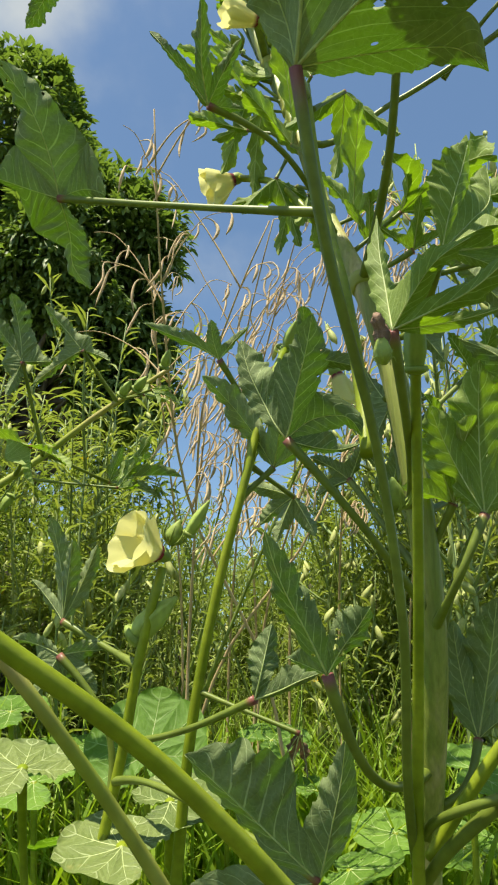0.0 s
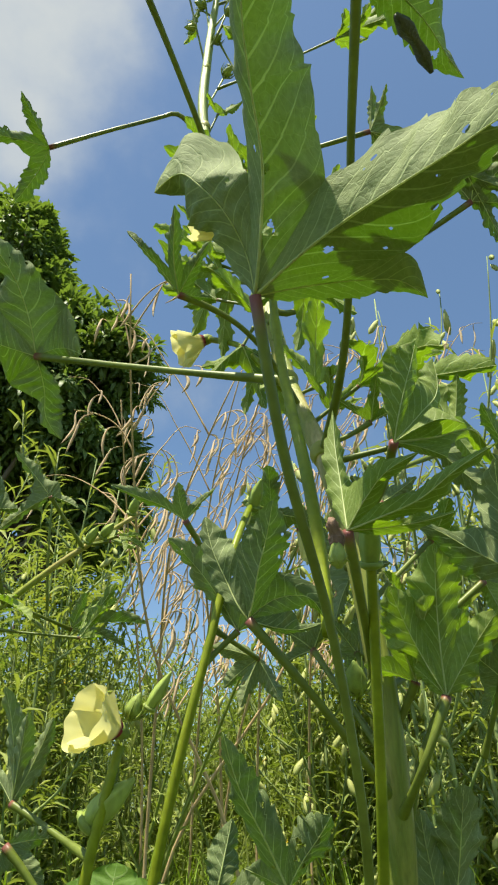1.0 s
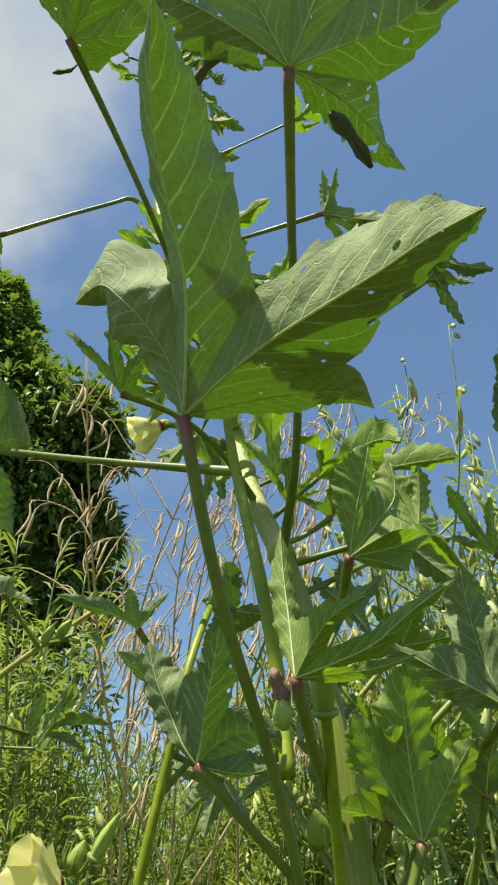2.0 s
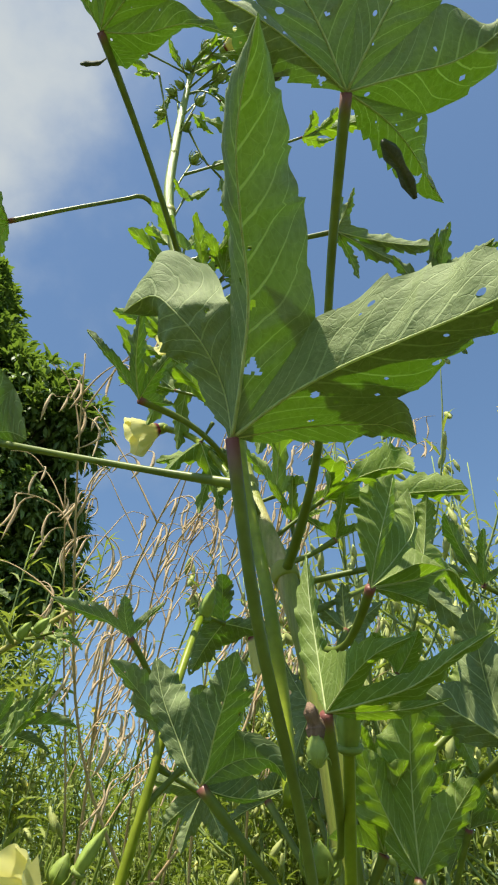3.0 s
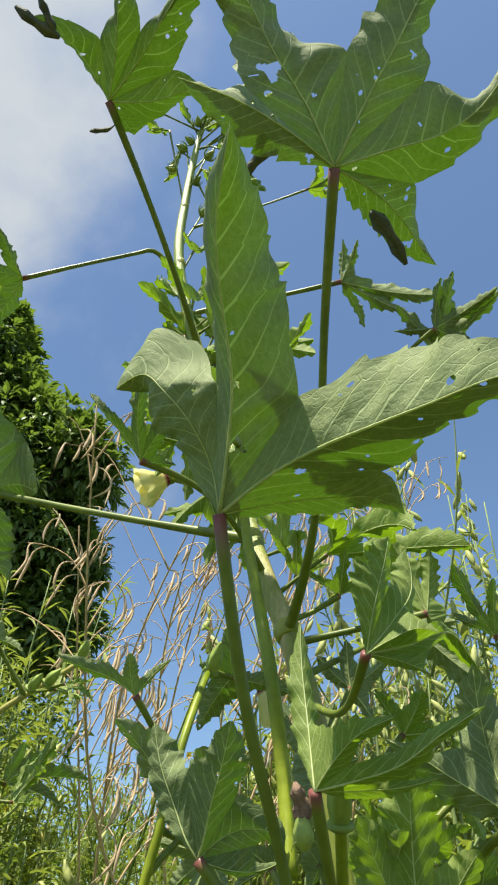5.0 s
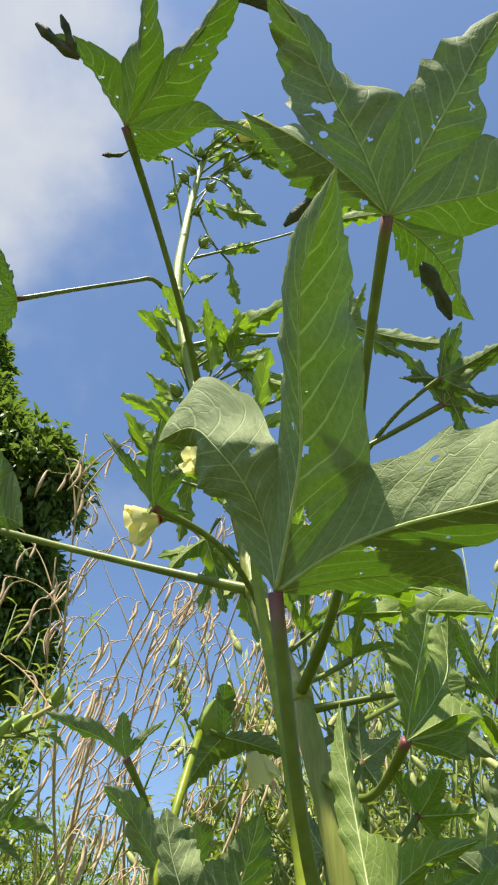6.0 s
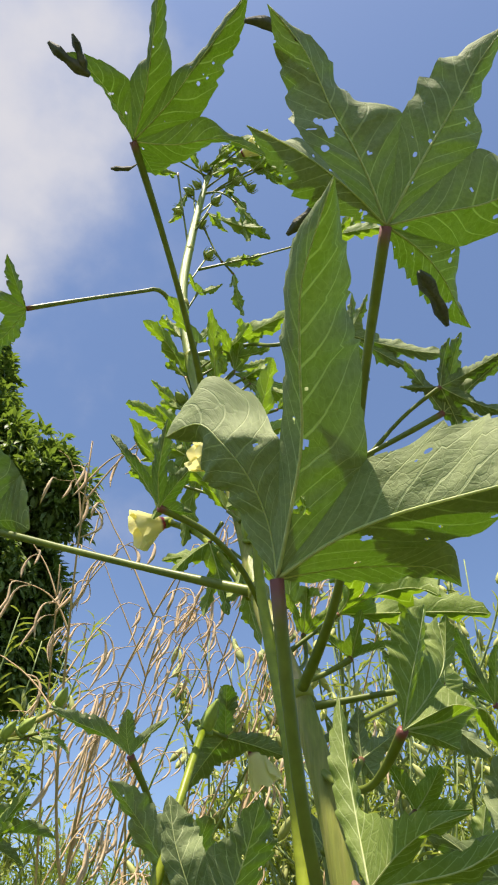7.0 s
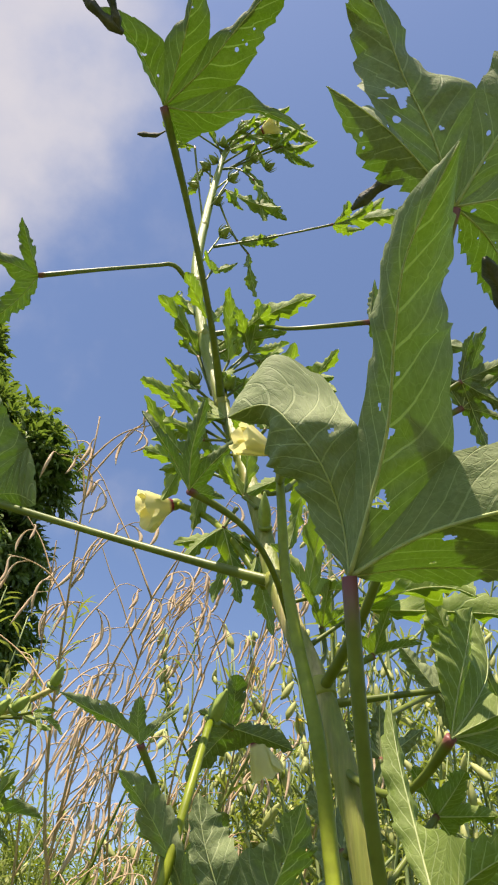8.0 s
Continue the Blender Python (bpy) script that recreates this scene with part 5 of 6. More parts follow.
# the paler blade here stands in for sunlight on a grown leaf
leaf(okra, (0.207, 0.499, 1.002), [(0.168, 0.473, 1.074), (0.2, 0.453, 1.099), (0.243, 0.469, 1.055), (0.187, 0.502, 1.024)], [(0.177, 0.554, 0.926), (0.188, 0.503, 0.963)], width=0.36, web=0.45, bow=0.05, fold=0.3, wave=0.08, seed=37, thick=0.003, blade=M_OKRA_YOUNG_AND_LIT)
leaf(okra, (0.216, 0.597, 0.85), [(0.196, 0.566, 0.935), (0.223, 0.54, 0.949), (0.244, 0.567, 0.874)], [(0.173, 0.597, 0.799), (0.198, 0.589, 0.816)], width=0.3, web=0.35, bow=0.05, fold=0.3, wave=0.08, seed=39, thick=0.003)
leaf(okra, (0.269, 0.462, 1.071), [(0.184, 0.448, 1.115), (0.252, 0.442, 1.164), (0.298, 0.439, 1.138)], [(0.174, 0.595, 0.805), (0.236, 0.557, 1.025), (0.276, 0.566, 1.058)], up=(0.15, 0.8, 0.55), wave=0.06, teeth=0.09, seed=41, rings=32, web=0.5, thick=0.003,
     mids=[[(0.245, 0.450, 1.081), (0.224, 0.449, 1.093), (0.202, 0.447, 1.106)], [(0.261, 0.457, 1.086), (0.258, 0.459, 1.109), (0.255, 0.454, 1.134)], [(0.275, 0.451, 1.092), (0.284, 0.444, 1.116)]],
     widths=[([0.0000, 0.0120, 0.0196, 0.0171, 0.0094, 0.0013], [0.0000, 0.0060, 0.0068, 0.0068, 0.0043, 0.0013]), ([0.0000, 0.0067, 0.0161, 0.0188, 0.0143, 0.0027], [0.0000, 0.0089, 0.0206, 0.0232, 0.0170, 0.0036]), ([0.0000, 0.0066, 0.0158, 0.0184, 0.0140, 0.0026], [0.0000, 0.0088, 0.0202, 0.0228, 0.0167, 0.0035])],
     folds=[(0.2, 0.5), (0.25, 0.25), (0.25, 0.25)], rolls=[(0.3, 0.5), (0.3, 0.3), (0.3, 0.3)])
leaf(okra, (0.432, 0.754, 1.32), [(0.368, 0.688, 1.381), (0.417, 0.694, 1.367), (0.46, 0.714, 1.336), (0.379, 0.762, 1.349)], [(0.53, 0.774, 1.283)], width=0.2, web=0.25, bow=0.05, fold=0.5, wave=0.09, seed=43, thick=0.003)
leaf(okra, (0.264, 0.537, 1.245), [(0.235, 0.529, 1.323), (0.274, 0.528, 1.306), (0.247, 0.537, 1.256), (0.286, 0.538, 1.208)], [(0.145, 0.567, 1.225)], up=(0.25, 0.9, 0.25), width=0.32, web=0.36, bow=0.05, fold=0.4, wave=0.11, seed=45, thick=0.0028, blade=M_OKRA_YOUNG_AND_LIT)
leaf(okra, (0.27, 0.322, 1.159), [(0.257, 0.298, 1.253), (0.246, 0.31, 1.219), (0.287, 0.297, 1.242)], [(0.308, 0.382, 1.105)], width=0.3, web=0.4, bow=0.05, fold=0.4, wave=0.07, seed=47, thick=0.003)
# next two: grown leaves brightened by blade colour in place of sunlight
leaf(okra, (0.195, 0.529, 1.018), [(0.166, 0.487, 1.059), (0.197, 0.467, 1.065), (0.227, 0.484, 1.039), (0.153, 0.514, 1.026)], [(0.172, 0.556, 0.969)], width=0.34, web=0.42, bow=0.05, fold=0.35, wave=0.08, seed=111, thick=0.003, blade=M_OKRA_YOUNG_AND_LIT)
leaf(okra, (0.279, 0.664, 1.079), [(0.246, 0.638, 1.1), (0.277, 0.612, 1.113), (0.305, 0.625, 1.093), (0.303, 0.679, 1.057)], [(0.168, 0.558, 1.012)], width=0.3, web=0.36, bow=0.05, fold=0.4, wave=0.09, seed=113, thick=0.0028, blade=M_OKRA_YOUNG_AND_LIT)
leaf(okra, (0.316, 0.661, 1.046), [(0.279, 0.646, 1.07), (0.314, 0.608, 1.081), (0.35, 0.629, 1.051), (0.302, 0.687, 1.014)], [(0.304, 0.711, 0.983)], width=0.34, web=0.4, bow=0.05, fold=0.35, wave=0.08, seed=115, thick=0.0028)
leaf(okra, (0.192, 0.524, 1.074), [(0.172, 0.497, 1.094), (0.205, 0.484, 1.091), (0.193, 0.545, 1.047), (0.217, 0.527, 1.067)], [(0.164, 0.559, 1.044)], width=0.26, web=0.3, bow=0.05, fold=0.5, wave=0.09, seed=117, thick=0.0026, blade=M_OKRA_YOUNG_AND_LIT)
leaf(okra, (0.169, 0.602, 1.129), [(0.145, 0.603, 1.175), (0.189, 0.603, 1.187), (0.206, 0.602, 1.14), (0.15, 0.601, 1.085)], [(0.164, 0.559, 1.044)], width=0.3, web=0.36, bow=0.05, fold=0.45, wave=0.09, seed=119, thick=0.0026)
leaf(okra, (0.129, 0.606, 1.06), [(0.094, 0.599, 1.079), (0.136, 0.577, 1.081), (0.099, 0.611, 1.046)], [(0.172, 0.556, 0.969)], width=0.3, web=0.36, bow=0.05, fold=0.4, wave=0.09, seed=121, thick=0.0026)
leaf(okra_b, (0.089, 0.756, 1.086), [(0.039, 0.752, 1.098), (0.07, 0.763, 1.037), (0.113, 0.761, 1.043), (0.052, 0.777, 1.059)], [(0.04, 0.679, 1.098)], width=0.34, web=0.42, bow=0.05, fold=0.3, wave=0.08, seed=123, thick=0.0026)
round_leaf(okra_c, (-0.037, 0.771, 0.783), 0.06, (0.8, 0.3, 0.2), 125, [(-0.089, 0.682, 0.45), (-0.04, 0.811, 0.732)], M_OKRA_SHADED)
part("dead_leaf_scrap", tube([(0.078, 0.174, 1.560), (0.053, 0.171, 1.565), (0.037, 0.168, 1.570), (0.022, 0.169, 1.569)], [0.0018, 0.0052, 0.0030, 0.0042, 0.0014], 13, 26, 0.22), M_DEADROLL, okra, "dark withered rolled scrap of leaf")
part("dead_leaf_scrap", tube([(0.165, 0.258, 1.419), (0.182, 0.274, 1.421), (0.201, 0.296, 1.415)], [0.0020, 0.0060, 0.0035, 0.0050, 0.0015], 13, 26, 0.22), M_DEADROLL, okra, "dark withered rolled scrap of leaf")
part("dead_leaf_scrap", tube([(0.091, 0.221, 1.435), (0.081, 0.232, 1.429), (0.067, 0.247, 1.420)], [0.0015, 0.0046, 0.0027, 0.0038, 0.0011], 13, 26, 0.22), M_DEADROLL, okra, "dark withered rolled scrap of leaf")
part("dead_leaf_scrap", tube([(-0.144, 0.362, 1.913), (-0.170, 0.351, 1.916), (-0.197, 0.338, 1.928)], [0.0025, 0.0074, 0.0043, 0.0062, 0.0019], 13, 26, 0.22), M_DEADROLL, okra, "dark withered rolled scrap of leaf")
part("dead_leaf_scrap", tube([(-0.150, 0.358, 1.911), (-0.158, 0.342, 1.923), (-0.169, 0.326, 1.935)], [0.0020, 0.0060, 0.0035, 0.0050, 0.0015], 13, 26, 0.22), M_DEADROLL, okra, "dark withered rolled scrap of leaf")
part("dead_leaf_scrap", tube([(-0.078, 0.459, 1.902), (-0.090, 0.466, 1.897), (-0.100, 0.468, 1.897), (-0.113, 0.470, 1.897)], [0.0008, 0.0012, 0.0030, 0.0026, 0.0034, 0.0012], 13, 26, 0.22), M_DEADROLL, okra, "dark withered rolled scrap of leaf")
leaf(okra, (0.287, 0.639, 1.28), [(0.253, 0.637, 1.321), (0.316, 0.63, 1.331), (0.333, 0.634, 1.284), (0.35, 0.639, 1.221)], [(0.149, 0.565, 1.193)], up=(0.25, 0.9, 0.25), width=0.34, web=0.4, bow=0.05, fold=0.4, wave=0.11, seed=131, thick=0.0026)
leaf(okra, (0.201, 0.586, 1.194), [(0.172, 0.582, 1.221), (0.199, 0.576, 1.235), (0.235, 0.577, 1.218), (0.22, 0.59, 1.168)], [(0.157, 0.562, 1.118)], up=(0.25, 0.9, 0.25), width=0.34, web=0.4, bow=0.05, fold=0.4, wave=0.11, seed=133, thick=0.0024)
# next two take the paler blade as painted-in sunlight, not for their age
leaf(okra, (0.242, 0.584, 1.155), [(0.217, 0.566, 1.185), (0.25, 0.542, 1.179), (0.279, 0.556, 1.153), (0.266, 0.596, 1.133)], [(0.161, 0.56, 1.076)], up=(0.25, 0.9, 0.25), width=0.34, web=0.4, bow=0.05, fold=0.4, wave=0.11, seed=135, thick=0.0024, blade=M_OKRA_YOUNG_AND_LIT)
leaf(okra, (0.272, 0.553, 1.105), [(0.245, 0.553, 1.138), (0.286, 0.548, 1.155), (0.317, 0.548, 1.12), (0.284, 0.554, 1.073)], [(0.167, 0.558, 1.022)], up=(0.25, 0.9, 0.25), width=0.36, web=0.42, bow=0.05, fold=0.35, wave=0.1, seed=137, thick=0.0026, blade=M_OKRA_YOUNG_AND_LIT)
leaf(okra, (0.177, 0.651, 1.067), [(0.152, 0.636, 1.094), (0.178, 0.607, 1.095), (0.207, 0.624, 1.066), (0.167, 0.668, 1.043)], [(0.168, 0.558, 1.012)], width=0.34, web=0.42, bow=0.05, fold=0.35, wave=0.1, seed=139, thick=0.0024)
leaf(okra_d, (-0.311, 0.974, 1.363), [(-0.363, 0.95, 1.429), (-0.325, 0.93, 1.457), (-0.261, 0.956, 1.354), (-0.33, 0.974, 1.306)], [(-0.295, 1.075, 1.243)], width=0.34, web=0.4, bow=0.05, fold=0.35, wave=0.08, seed=71, thick=0.003)
leaf(okra_d, (-0.231, 1.013, 1.403), [(-0.293, 0.988, 1.472), (-0.181, 1.001, 1.377), (-0.309, 1.032, 1.352)], [(-0.178, 1.064, 1.333)], width=0.24, web=0.3, bow=0.05, fold=0.4, wave=0.08, seed=73, thick=0.003)
leaf(okra_d, (-0.282, 0.972, 1.223), [(-0.361, 0.966, 1.239), (-0.218, 0.964, 1.186), (-0.271, 0.973, 1.163), (-0.244, 0.972, 1.223)], [(-0.334, 1.069, 1.209)], up=(0, 0.2, 1), width=0.4, web=0.5, bow=0.05, fold=0.2, wave=0.06, seed=75, thick=0.003, blade=M_OKRA_YOUNG_AND_LIT)
small_leaf(okra, (0.25, 0.71, 2.213), (0.054, -0.044, 0.007), 0.149, [(0.03, 0.78, 2.154), (0.136, 0.748, 2.181)], 81, 5)
small_leaf(okra, (0.078, 0.796, 2.216), (0.079, -0.01, -0.007), 0.115, [(0.026, 0.781, 2.337), (0.051, 0.796, 2.284)], 82, 4)
small_leaf(okra, (0.095, 0.741, 2.367), (0.058, 0.031, -0.079), 0.135, [(0.031, 0.781, 2.459), (0.059, 0.754, 2.422)], 83, 4)
small_leaf(okra, (0.027, 0.783, 1.845), (-0.053, -0.063, 0.053), 0.135, [(0.054, 0.767, 1.749), (0.041, 0.779, 1.8)], 84, 2)
small_leaf(okra, (0.029, 0.794, 1.862), (0.01, -0.101, 0.113), 0.189, [(0.051, 0.77, 1.762)], 85, 2)
small_leaf(okra, (0.106, 0.76, 1.852), (0.019, -0.067, 0.041), 0.135, [(0.061, 0.769, 1.777), (0.081, 0.767, 1.819)], 86, 4)
small_leaf(okra, (0.106, 0.763, 1.849), (0.087, -0.028, -0.019), 0.121, [(0.061, 0.769, 1.777)], 87, 2)
small_leaf(okra, (0.029, 0.746, 1.733), (-0.027, -0.005, 0.012), 0.081, [(0.062, 0.755, 1.716)], 88, 3)
small_leaf(okra, (0.072, 0.726, 1.669), (-0.055, -0.028, 0.014), 0.135, [(0.077, 0.725, 1.638)], 89, 4)
small_leaf(okra, (-0.039, 0.764, 2.494), (-0.059, -0.002, 0.017), 0.095, [(0.007, 0.803, 2.256), (-0.016, 0.791, 2.382)], 90, 4)
small_leaf(okra, (0.028, 0.764, 2.556), (0.055, -0.043, 0.036), 0.121, [(0.031, 0.785, 2.531)], 91, 4)
small_leaf(okra, (0.126, 0.727, 2.498), (0.087, -0.053, 0.009), 0.149, [(0.043, 0.778, 2.459), (0.081, 0.752, 2.48)], 92, 4)
small_leaf(okra, (0.149, 0.719, 2.501), (0.058, 0.02, -0.036), 0.108, [(0.043, 0.778, 2.459)], 93, 3)
small_leaf(okra, (0.01, 0.773, 2.55), (-0.022, -0.03, 0.039), 0.081, [(0.028, 0.79, 2.526)], 94, 3)
small_leaf(okra, (0.104, 0.807, 2.198), (0.016, 0.034, -0.043), 0.095, [(0.051, 0.793, 2.257)], 95, 3)
small_leaf(okra, (0.072, 0.683, 1.458), (0.009, 0.017, -0.037), 0.095, [(0.086, 0.681, 1.487)], 96, 3)
small_leaf(okra, (0.14, 0.573, 1.475), (-0.004, 0.02, -0.052), 0.108, [(0.101, 0.532, 1.408)], 97, 3)
small_leaf(okra, (0.091, 0.671, 1.498), (-0.018, -0.036, 0.045), 0.162, [(0.105, 0.659, 1.476)], 98, 3)
small_leaf(okra, (0.075, 0.763, 1.826), (-0.023, -0.056, 0.038), 0.135, [(0.057, 0.768, 1.763)], 201, 3)
small_leaf(okra, (0.127, 0.728, 1.792), (0.052, -0.004, -0.039), 0.121, [(0.066, 0.748, 1.722)], 202, 3)
small_leaf(okra, (0.042, 0.715, 1.612), (-0.028, -0.018, 0.027), 0.108, [(0.085, 0.721, 1.626)], 203, 3)
small_leaf(okra, (0.12, 0.687, 1.626), (0.014, -0.034, 0.035), 0.135, [(0.097, 0.717, 1.596)], 204, 3)
small_leaf(okra, (0.057, 0.706, 1.588), (-0.006, 0.031, -0.034), 0.108, [(0.097, 0.717, 1.596)], 205, 3)
small_leaf(okra, (0.071, 0.763, 2.47), (0.057, 0.018, -0.064), 0.121, [(0.037, 0.78, 2.459)], 206, 3)
small_leaf(okra, (-0.012, 0.791, 2.457), (-0.03, 0.033, -0.029), 0.095, [(0.022, 0.79, 2.421)], 207, 3)
small_leaf(okra, (0.075, 0.739, 2.557), (0.077, -0.009, -0.007), 0.121, [(0.034, 0.776, 2.541)], 208, 4)
small_leaf(okra, (0.107, 0.66, 1.414), (0.015, 0.019, -0.04), 0.095, [(0.118, 0.652, 1.421)], 209, 3)
small_leaf(okra, (0.147, 0.607, 1.342), (0, -0.031, 0.02), 0.121, [(0.127, 0.616, 1.337)], 210, 3)
small_leaf(okra, (0.186, 0.568, 1.317), (0.02, -0.031, -0.001), 0.149, [(0.136, 0.584, 1.279)], 211, 4)
bud(okra, (0.026, 0.775, 2.544), (-0.007, -0.027, 0.016), 0.026, 0)
bud(okra, (0.044, 0.772, 2.527), (0.02, -0.026, 0.01), 0.026, 1)
bud(okra, (0.02, 0.791, 2.328), (0.022, -0.023, 0.005), 0.026, 2)
bud(okra, (-0.016, 0.786, 2.372), (-0.021, -0.004, -0.005), 0.026, 3)
bud(okra, (0.017, 0.786, 2.487), (-0.029, -0.015, 0.009), 0.026, 4)
bud(okra, (0.029, 0.754, 1.754), (-0.011, -0.013, 0.002), 0.026, 5)
bud(okra, (0.122, 0.76, 2.462), (0.015, -0.017, 0.001), 0.026, 6)
flower(okra, (0.095, 0.711, 2.523), (0.027, -0.022, 0.003), 0.045, 0.6, None, 5)
small_leaf(okra, (0.058, 0.731, 2.601), (0.112, -0.035, 0.014), 0.13, [(0.03, 0.781, 2.536)], 230, 4)
small_leaf(okra, (0.107, 0.71, 2.583), (0.126, 0.025, -0.088), 0.169, [(0.03, 0.781, 2.536)], 231, 4)
small_leaf(okra, (0.088, 0.73, 2.504), (-0.008, 0.065, -0.072), 0.104, [(0.026, 0.783, 2.481)], 232, 3)
small_leaf(okra, (-0.065, 0.741, 2.527), (-0.042, -0.011, 0.022), 0.091, [(0.03, 0.781, 2.536)], 233, 3)
small_leaf(okra, (0.039, 0.756, 2.332), (0.086, 0.003, -0.055), 0.13, [(0.011, 0.79, 2.297)], 234, 3)
small_leaf(okra, (0.033, 0.78, 2.077), (0.014, -0.031, 0.016), 0.091, [(0.014, 0.783, 2.016)], 235, 2)
small_leaf(okra, (0.013, 0.781, 1.942), (-0.049, -0.02, 0.019), 0.156, [(0.032, 0.775, 1.889)], 236, 2)
small_leaf(okra, (0.039, 0.769, 1.92), (-0.001, -0.07, 0.064), 0.156, [(0.035, 0.773, 1.871)], 237, 2)
small_leaf(okra, (0.082, 0.744, 1.876), (0.075, -0.037, 0.009), 0.156, [(0.041, 0.768, 1.843)], 238, 3)
small_leaf(okra, (0.102, 0.746, 1.87), (0.006, -0.049, 0.022), 0.117, [(0.044, 0.766, 1.827)], 239, 2)
small_leaf(okra, (0.12, 0.738, 1.813), (0.073, -0.031, -0.012), 0.13, [(0.056, 0.756, 1.772)], 240, 3)
small_leaf(okra, (0.057, 0.751, 1.782), (0.048, -0.009, -0.032), 0.117, [(0.061, 0.752, 1.744)], 241, 3)
small_leaf(okra, (0.015, 0.729, 1.679), (-0.024, -0.026, 0.036), 0.13, [(0.08, 0.73, 1.658)], 242, 2)
small_leaf(okra, (0.041, 0.721, 1.636), (-0.023, 0.02, -0.048), 0.13, [(0.09, 0.715, 1.608)], 243, 3)
small_leaf(okra, (0.038, 0.709, 1.558), (-0.037, -0.025, 0.037), 0.156, [(0.103, 0.688, 1.526)], 244, 3)
small_leaf(okra, (0.099, 0.7, 1.462), (-0.016, 0.013, -0.041), 0.117, [(0.118, 0.644, 1.406)], 245, 3)
small_leaf(okra, (0.165, 0.704, 1.718), (0.023, -0.034, 0.018), 0.104, [(0.074, 0.738, 1.686)], 246, 3)
bud(okra, (0.055, 0.74, 2.562), (0.014, -0.025, 0.009), 0.028, 10)
part("flower_stalk", tube([(0.026, 0.783, 2.481), (0.055, 0.74, 2.562)], [0.0022, 0.0018], 6, 8), M_SHOOT, okra)
bud(okra, (0.088, 0.755, 2.475), (0.026, -0.024, 0.006), 0.028, 11)
part("flower_stalk", tube([(0.017, 0.787, 2.37), (0.088, 0.755, 2.475)], [0.0022, 0.0018], 6, 8), M_SHOOT, okra)
bud(okra, (0.003, 0.788, 2.458), (-0.03, -0.011, 0.003), 0.028, 12)
part("flower_stalk", tube([(0.014, 0.789, 2.333), (0.003, 0.788, 2.458)], [0.0022, 0.0018], 6, 8), M_SHOOT, okra)
bud(okra, (0.045, 0.774, 2.403), (0.02, -0.022, 0.005), 0.028, 13)
part("flower_stalk", tube([(0.01, 0.79, 2.287), (0.045, 0.774, 2.403)], [0.0022, 0.0018], 6, 8), M_SHOOT, okra)
bud(okra, (0.072, 0.75, 1.749), (0.008, -0.021, 0.006), 0.028, 14)
part("flower_stalk", tube([(0.077, 0.734, 1.672), (0.072, 0.75, 1.749)], [0.0022, 0.0018], 6, 8), M_SHOOT, okra)
bud(okra, (0.102, 0.728, 1.736), (0.007, -0.022, 0.009), 0.028, 15)
part("flower_stalk", tube([(0.077, 0.734, 1.672), (0.102, 0.728, 1.736)], [0.0022, 0.0018], 6, 8), M_SHOOT, okra)
bud(okra, (0.051, 0.733, 1.666), (-0.015, -0.009, -0.002), 0.028, 16)
part("flower_stalk", tube([(0.091, 0.714, 1.604), (0.051, 0.733, 1.666)], [0.0022, 0.0018], 6, 8), M_SHOOT, okra)
bud(okra, (0.043, 0.798, 2.222), (0.013, -0.02, 0.004), 0.028, 17)
part("flower_stalk", tube([(0.005, 0.786, 2.083), (0.043, 0.798, 2.222)], [0.0022, 0.0018], 6, 8), M_SHOOT, okra)
flower(okra, (0.024, 0.802, 1.564), (-0.042, -0.001, -0.02), 0.050, 0.75, [(0.118, 0.662, 1.378), (0.079, 0.703, 1.464), (0.048, 0.777, 1.54)], 1)
flower(okra, (0.050, 0.362, 1.307), (-0.026, -0.008, 0.000), 0.030, 0.45, [(0.094, 0.518, 1.41), (0.075, 0.44, 1.36)], 2)
okra_pod(okra, (0.132, 0.369, 1.052), (-0.001, -0.014, 0.025), 0.036, 0.0062)
bud(okra, (0.141, 0.489, 1.002), (-0.004, -0.019, 0.021), 0.026)
withered_bud(okra, (0.1065, 0.331, 1.038), (-0.02, -0.05, 0.25), 0.0115)
okra_pod(okra, (0.113, 0.647, 1.443), (-0.008, -0.025, 0.031), 0.04, 0.007)
part("stem", tube([(-0.047, 0.752, -0.02), (-0.027, 0.752, 0.717), (-0.011, 0.717, 0.871), (0.015, 0.692, 1), (0.039, 0.679, 1.094), (0.052, 0.679, 1.152), (0.083, 0.742, 1.264)], [0.010, 0.0072, 0.0066, 0.006, 0.0052, 0.0045, 0.004], 12, 50), M_SHOOT, okra_b)
okra_pod(okra_b, (0.085, 0.743, 1.262), (0.007, -0.015, 0.019), 0.035, 0.008)
flower(okra_b, (0.153, 0.844, 1.286), (0.02, 0.007, -0.043), 0.05, 0.5, None, 4)
part("stem", tube([(-0.119, 0.682, -0.02), (-0.089, 0.682, 0.734), (-0.067, 0.657, 0.833), (-0.05, 0.633, 0.927), (-0.036, 0.627, 0.986)], [0.009, 0.0060, 0.0054, 0.0048, 0.0042], 12, 40), M_SHOOT, okra_c)
flower(okra_c, (-0.035, 0.624, 0.996), (-0.027, -0.025, 0.009), 0.042, 0.85, None, 3)
bud(okra_c, (-0.03, 0.626, 1.006), (0.01, -0.009, 0.023), 0.024)
okra_pod(okra_c, (-0.059, 0.643, 0.929), (0.025, -0.008, 0.022), 0.05, 0.011)
okra_pod(okra_c, (-0.013, 0.622, 1.015), (0.025, -0.014, 0.038), 0.035, 0.0055)
part("stem", tube([(0.07, 0.386, 0.787), (-0.005, 0.326, 0.865), (-0.052, 0.291, 0.901), (-0.088, 0.271, 0.927)], [0.0048, 0.0043, 0.004], 12, 30), M_SHOOT, okra_c)
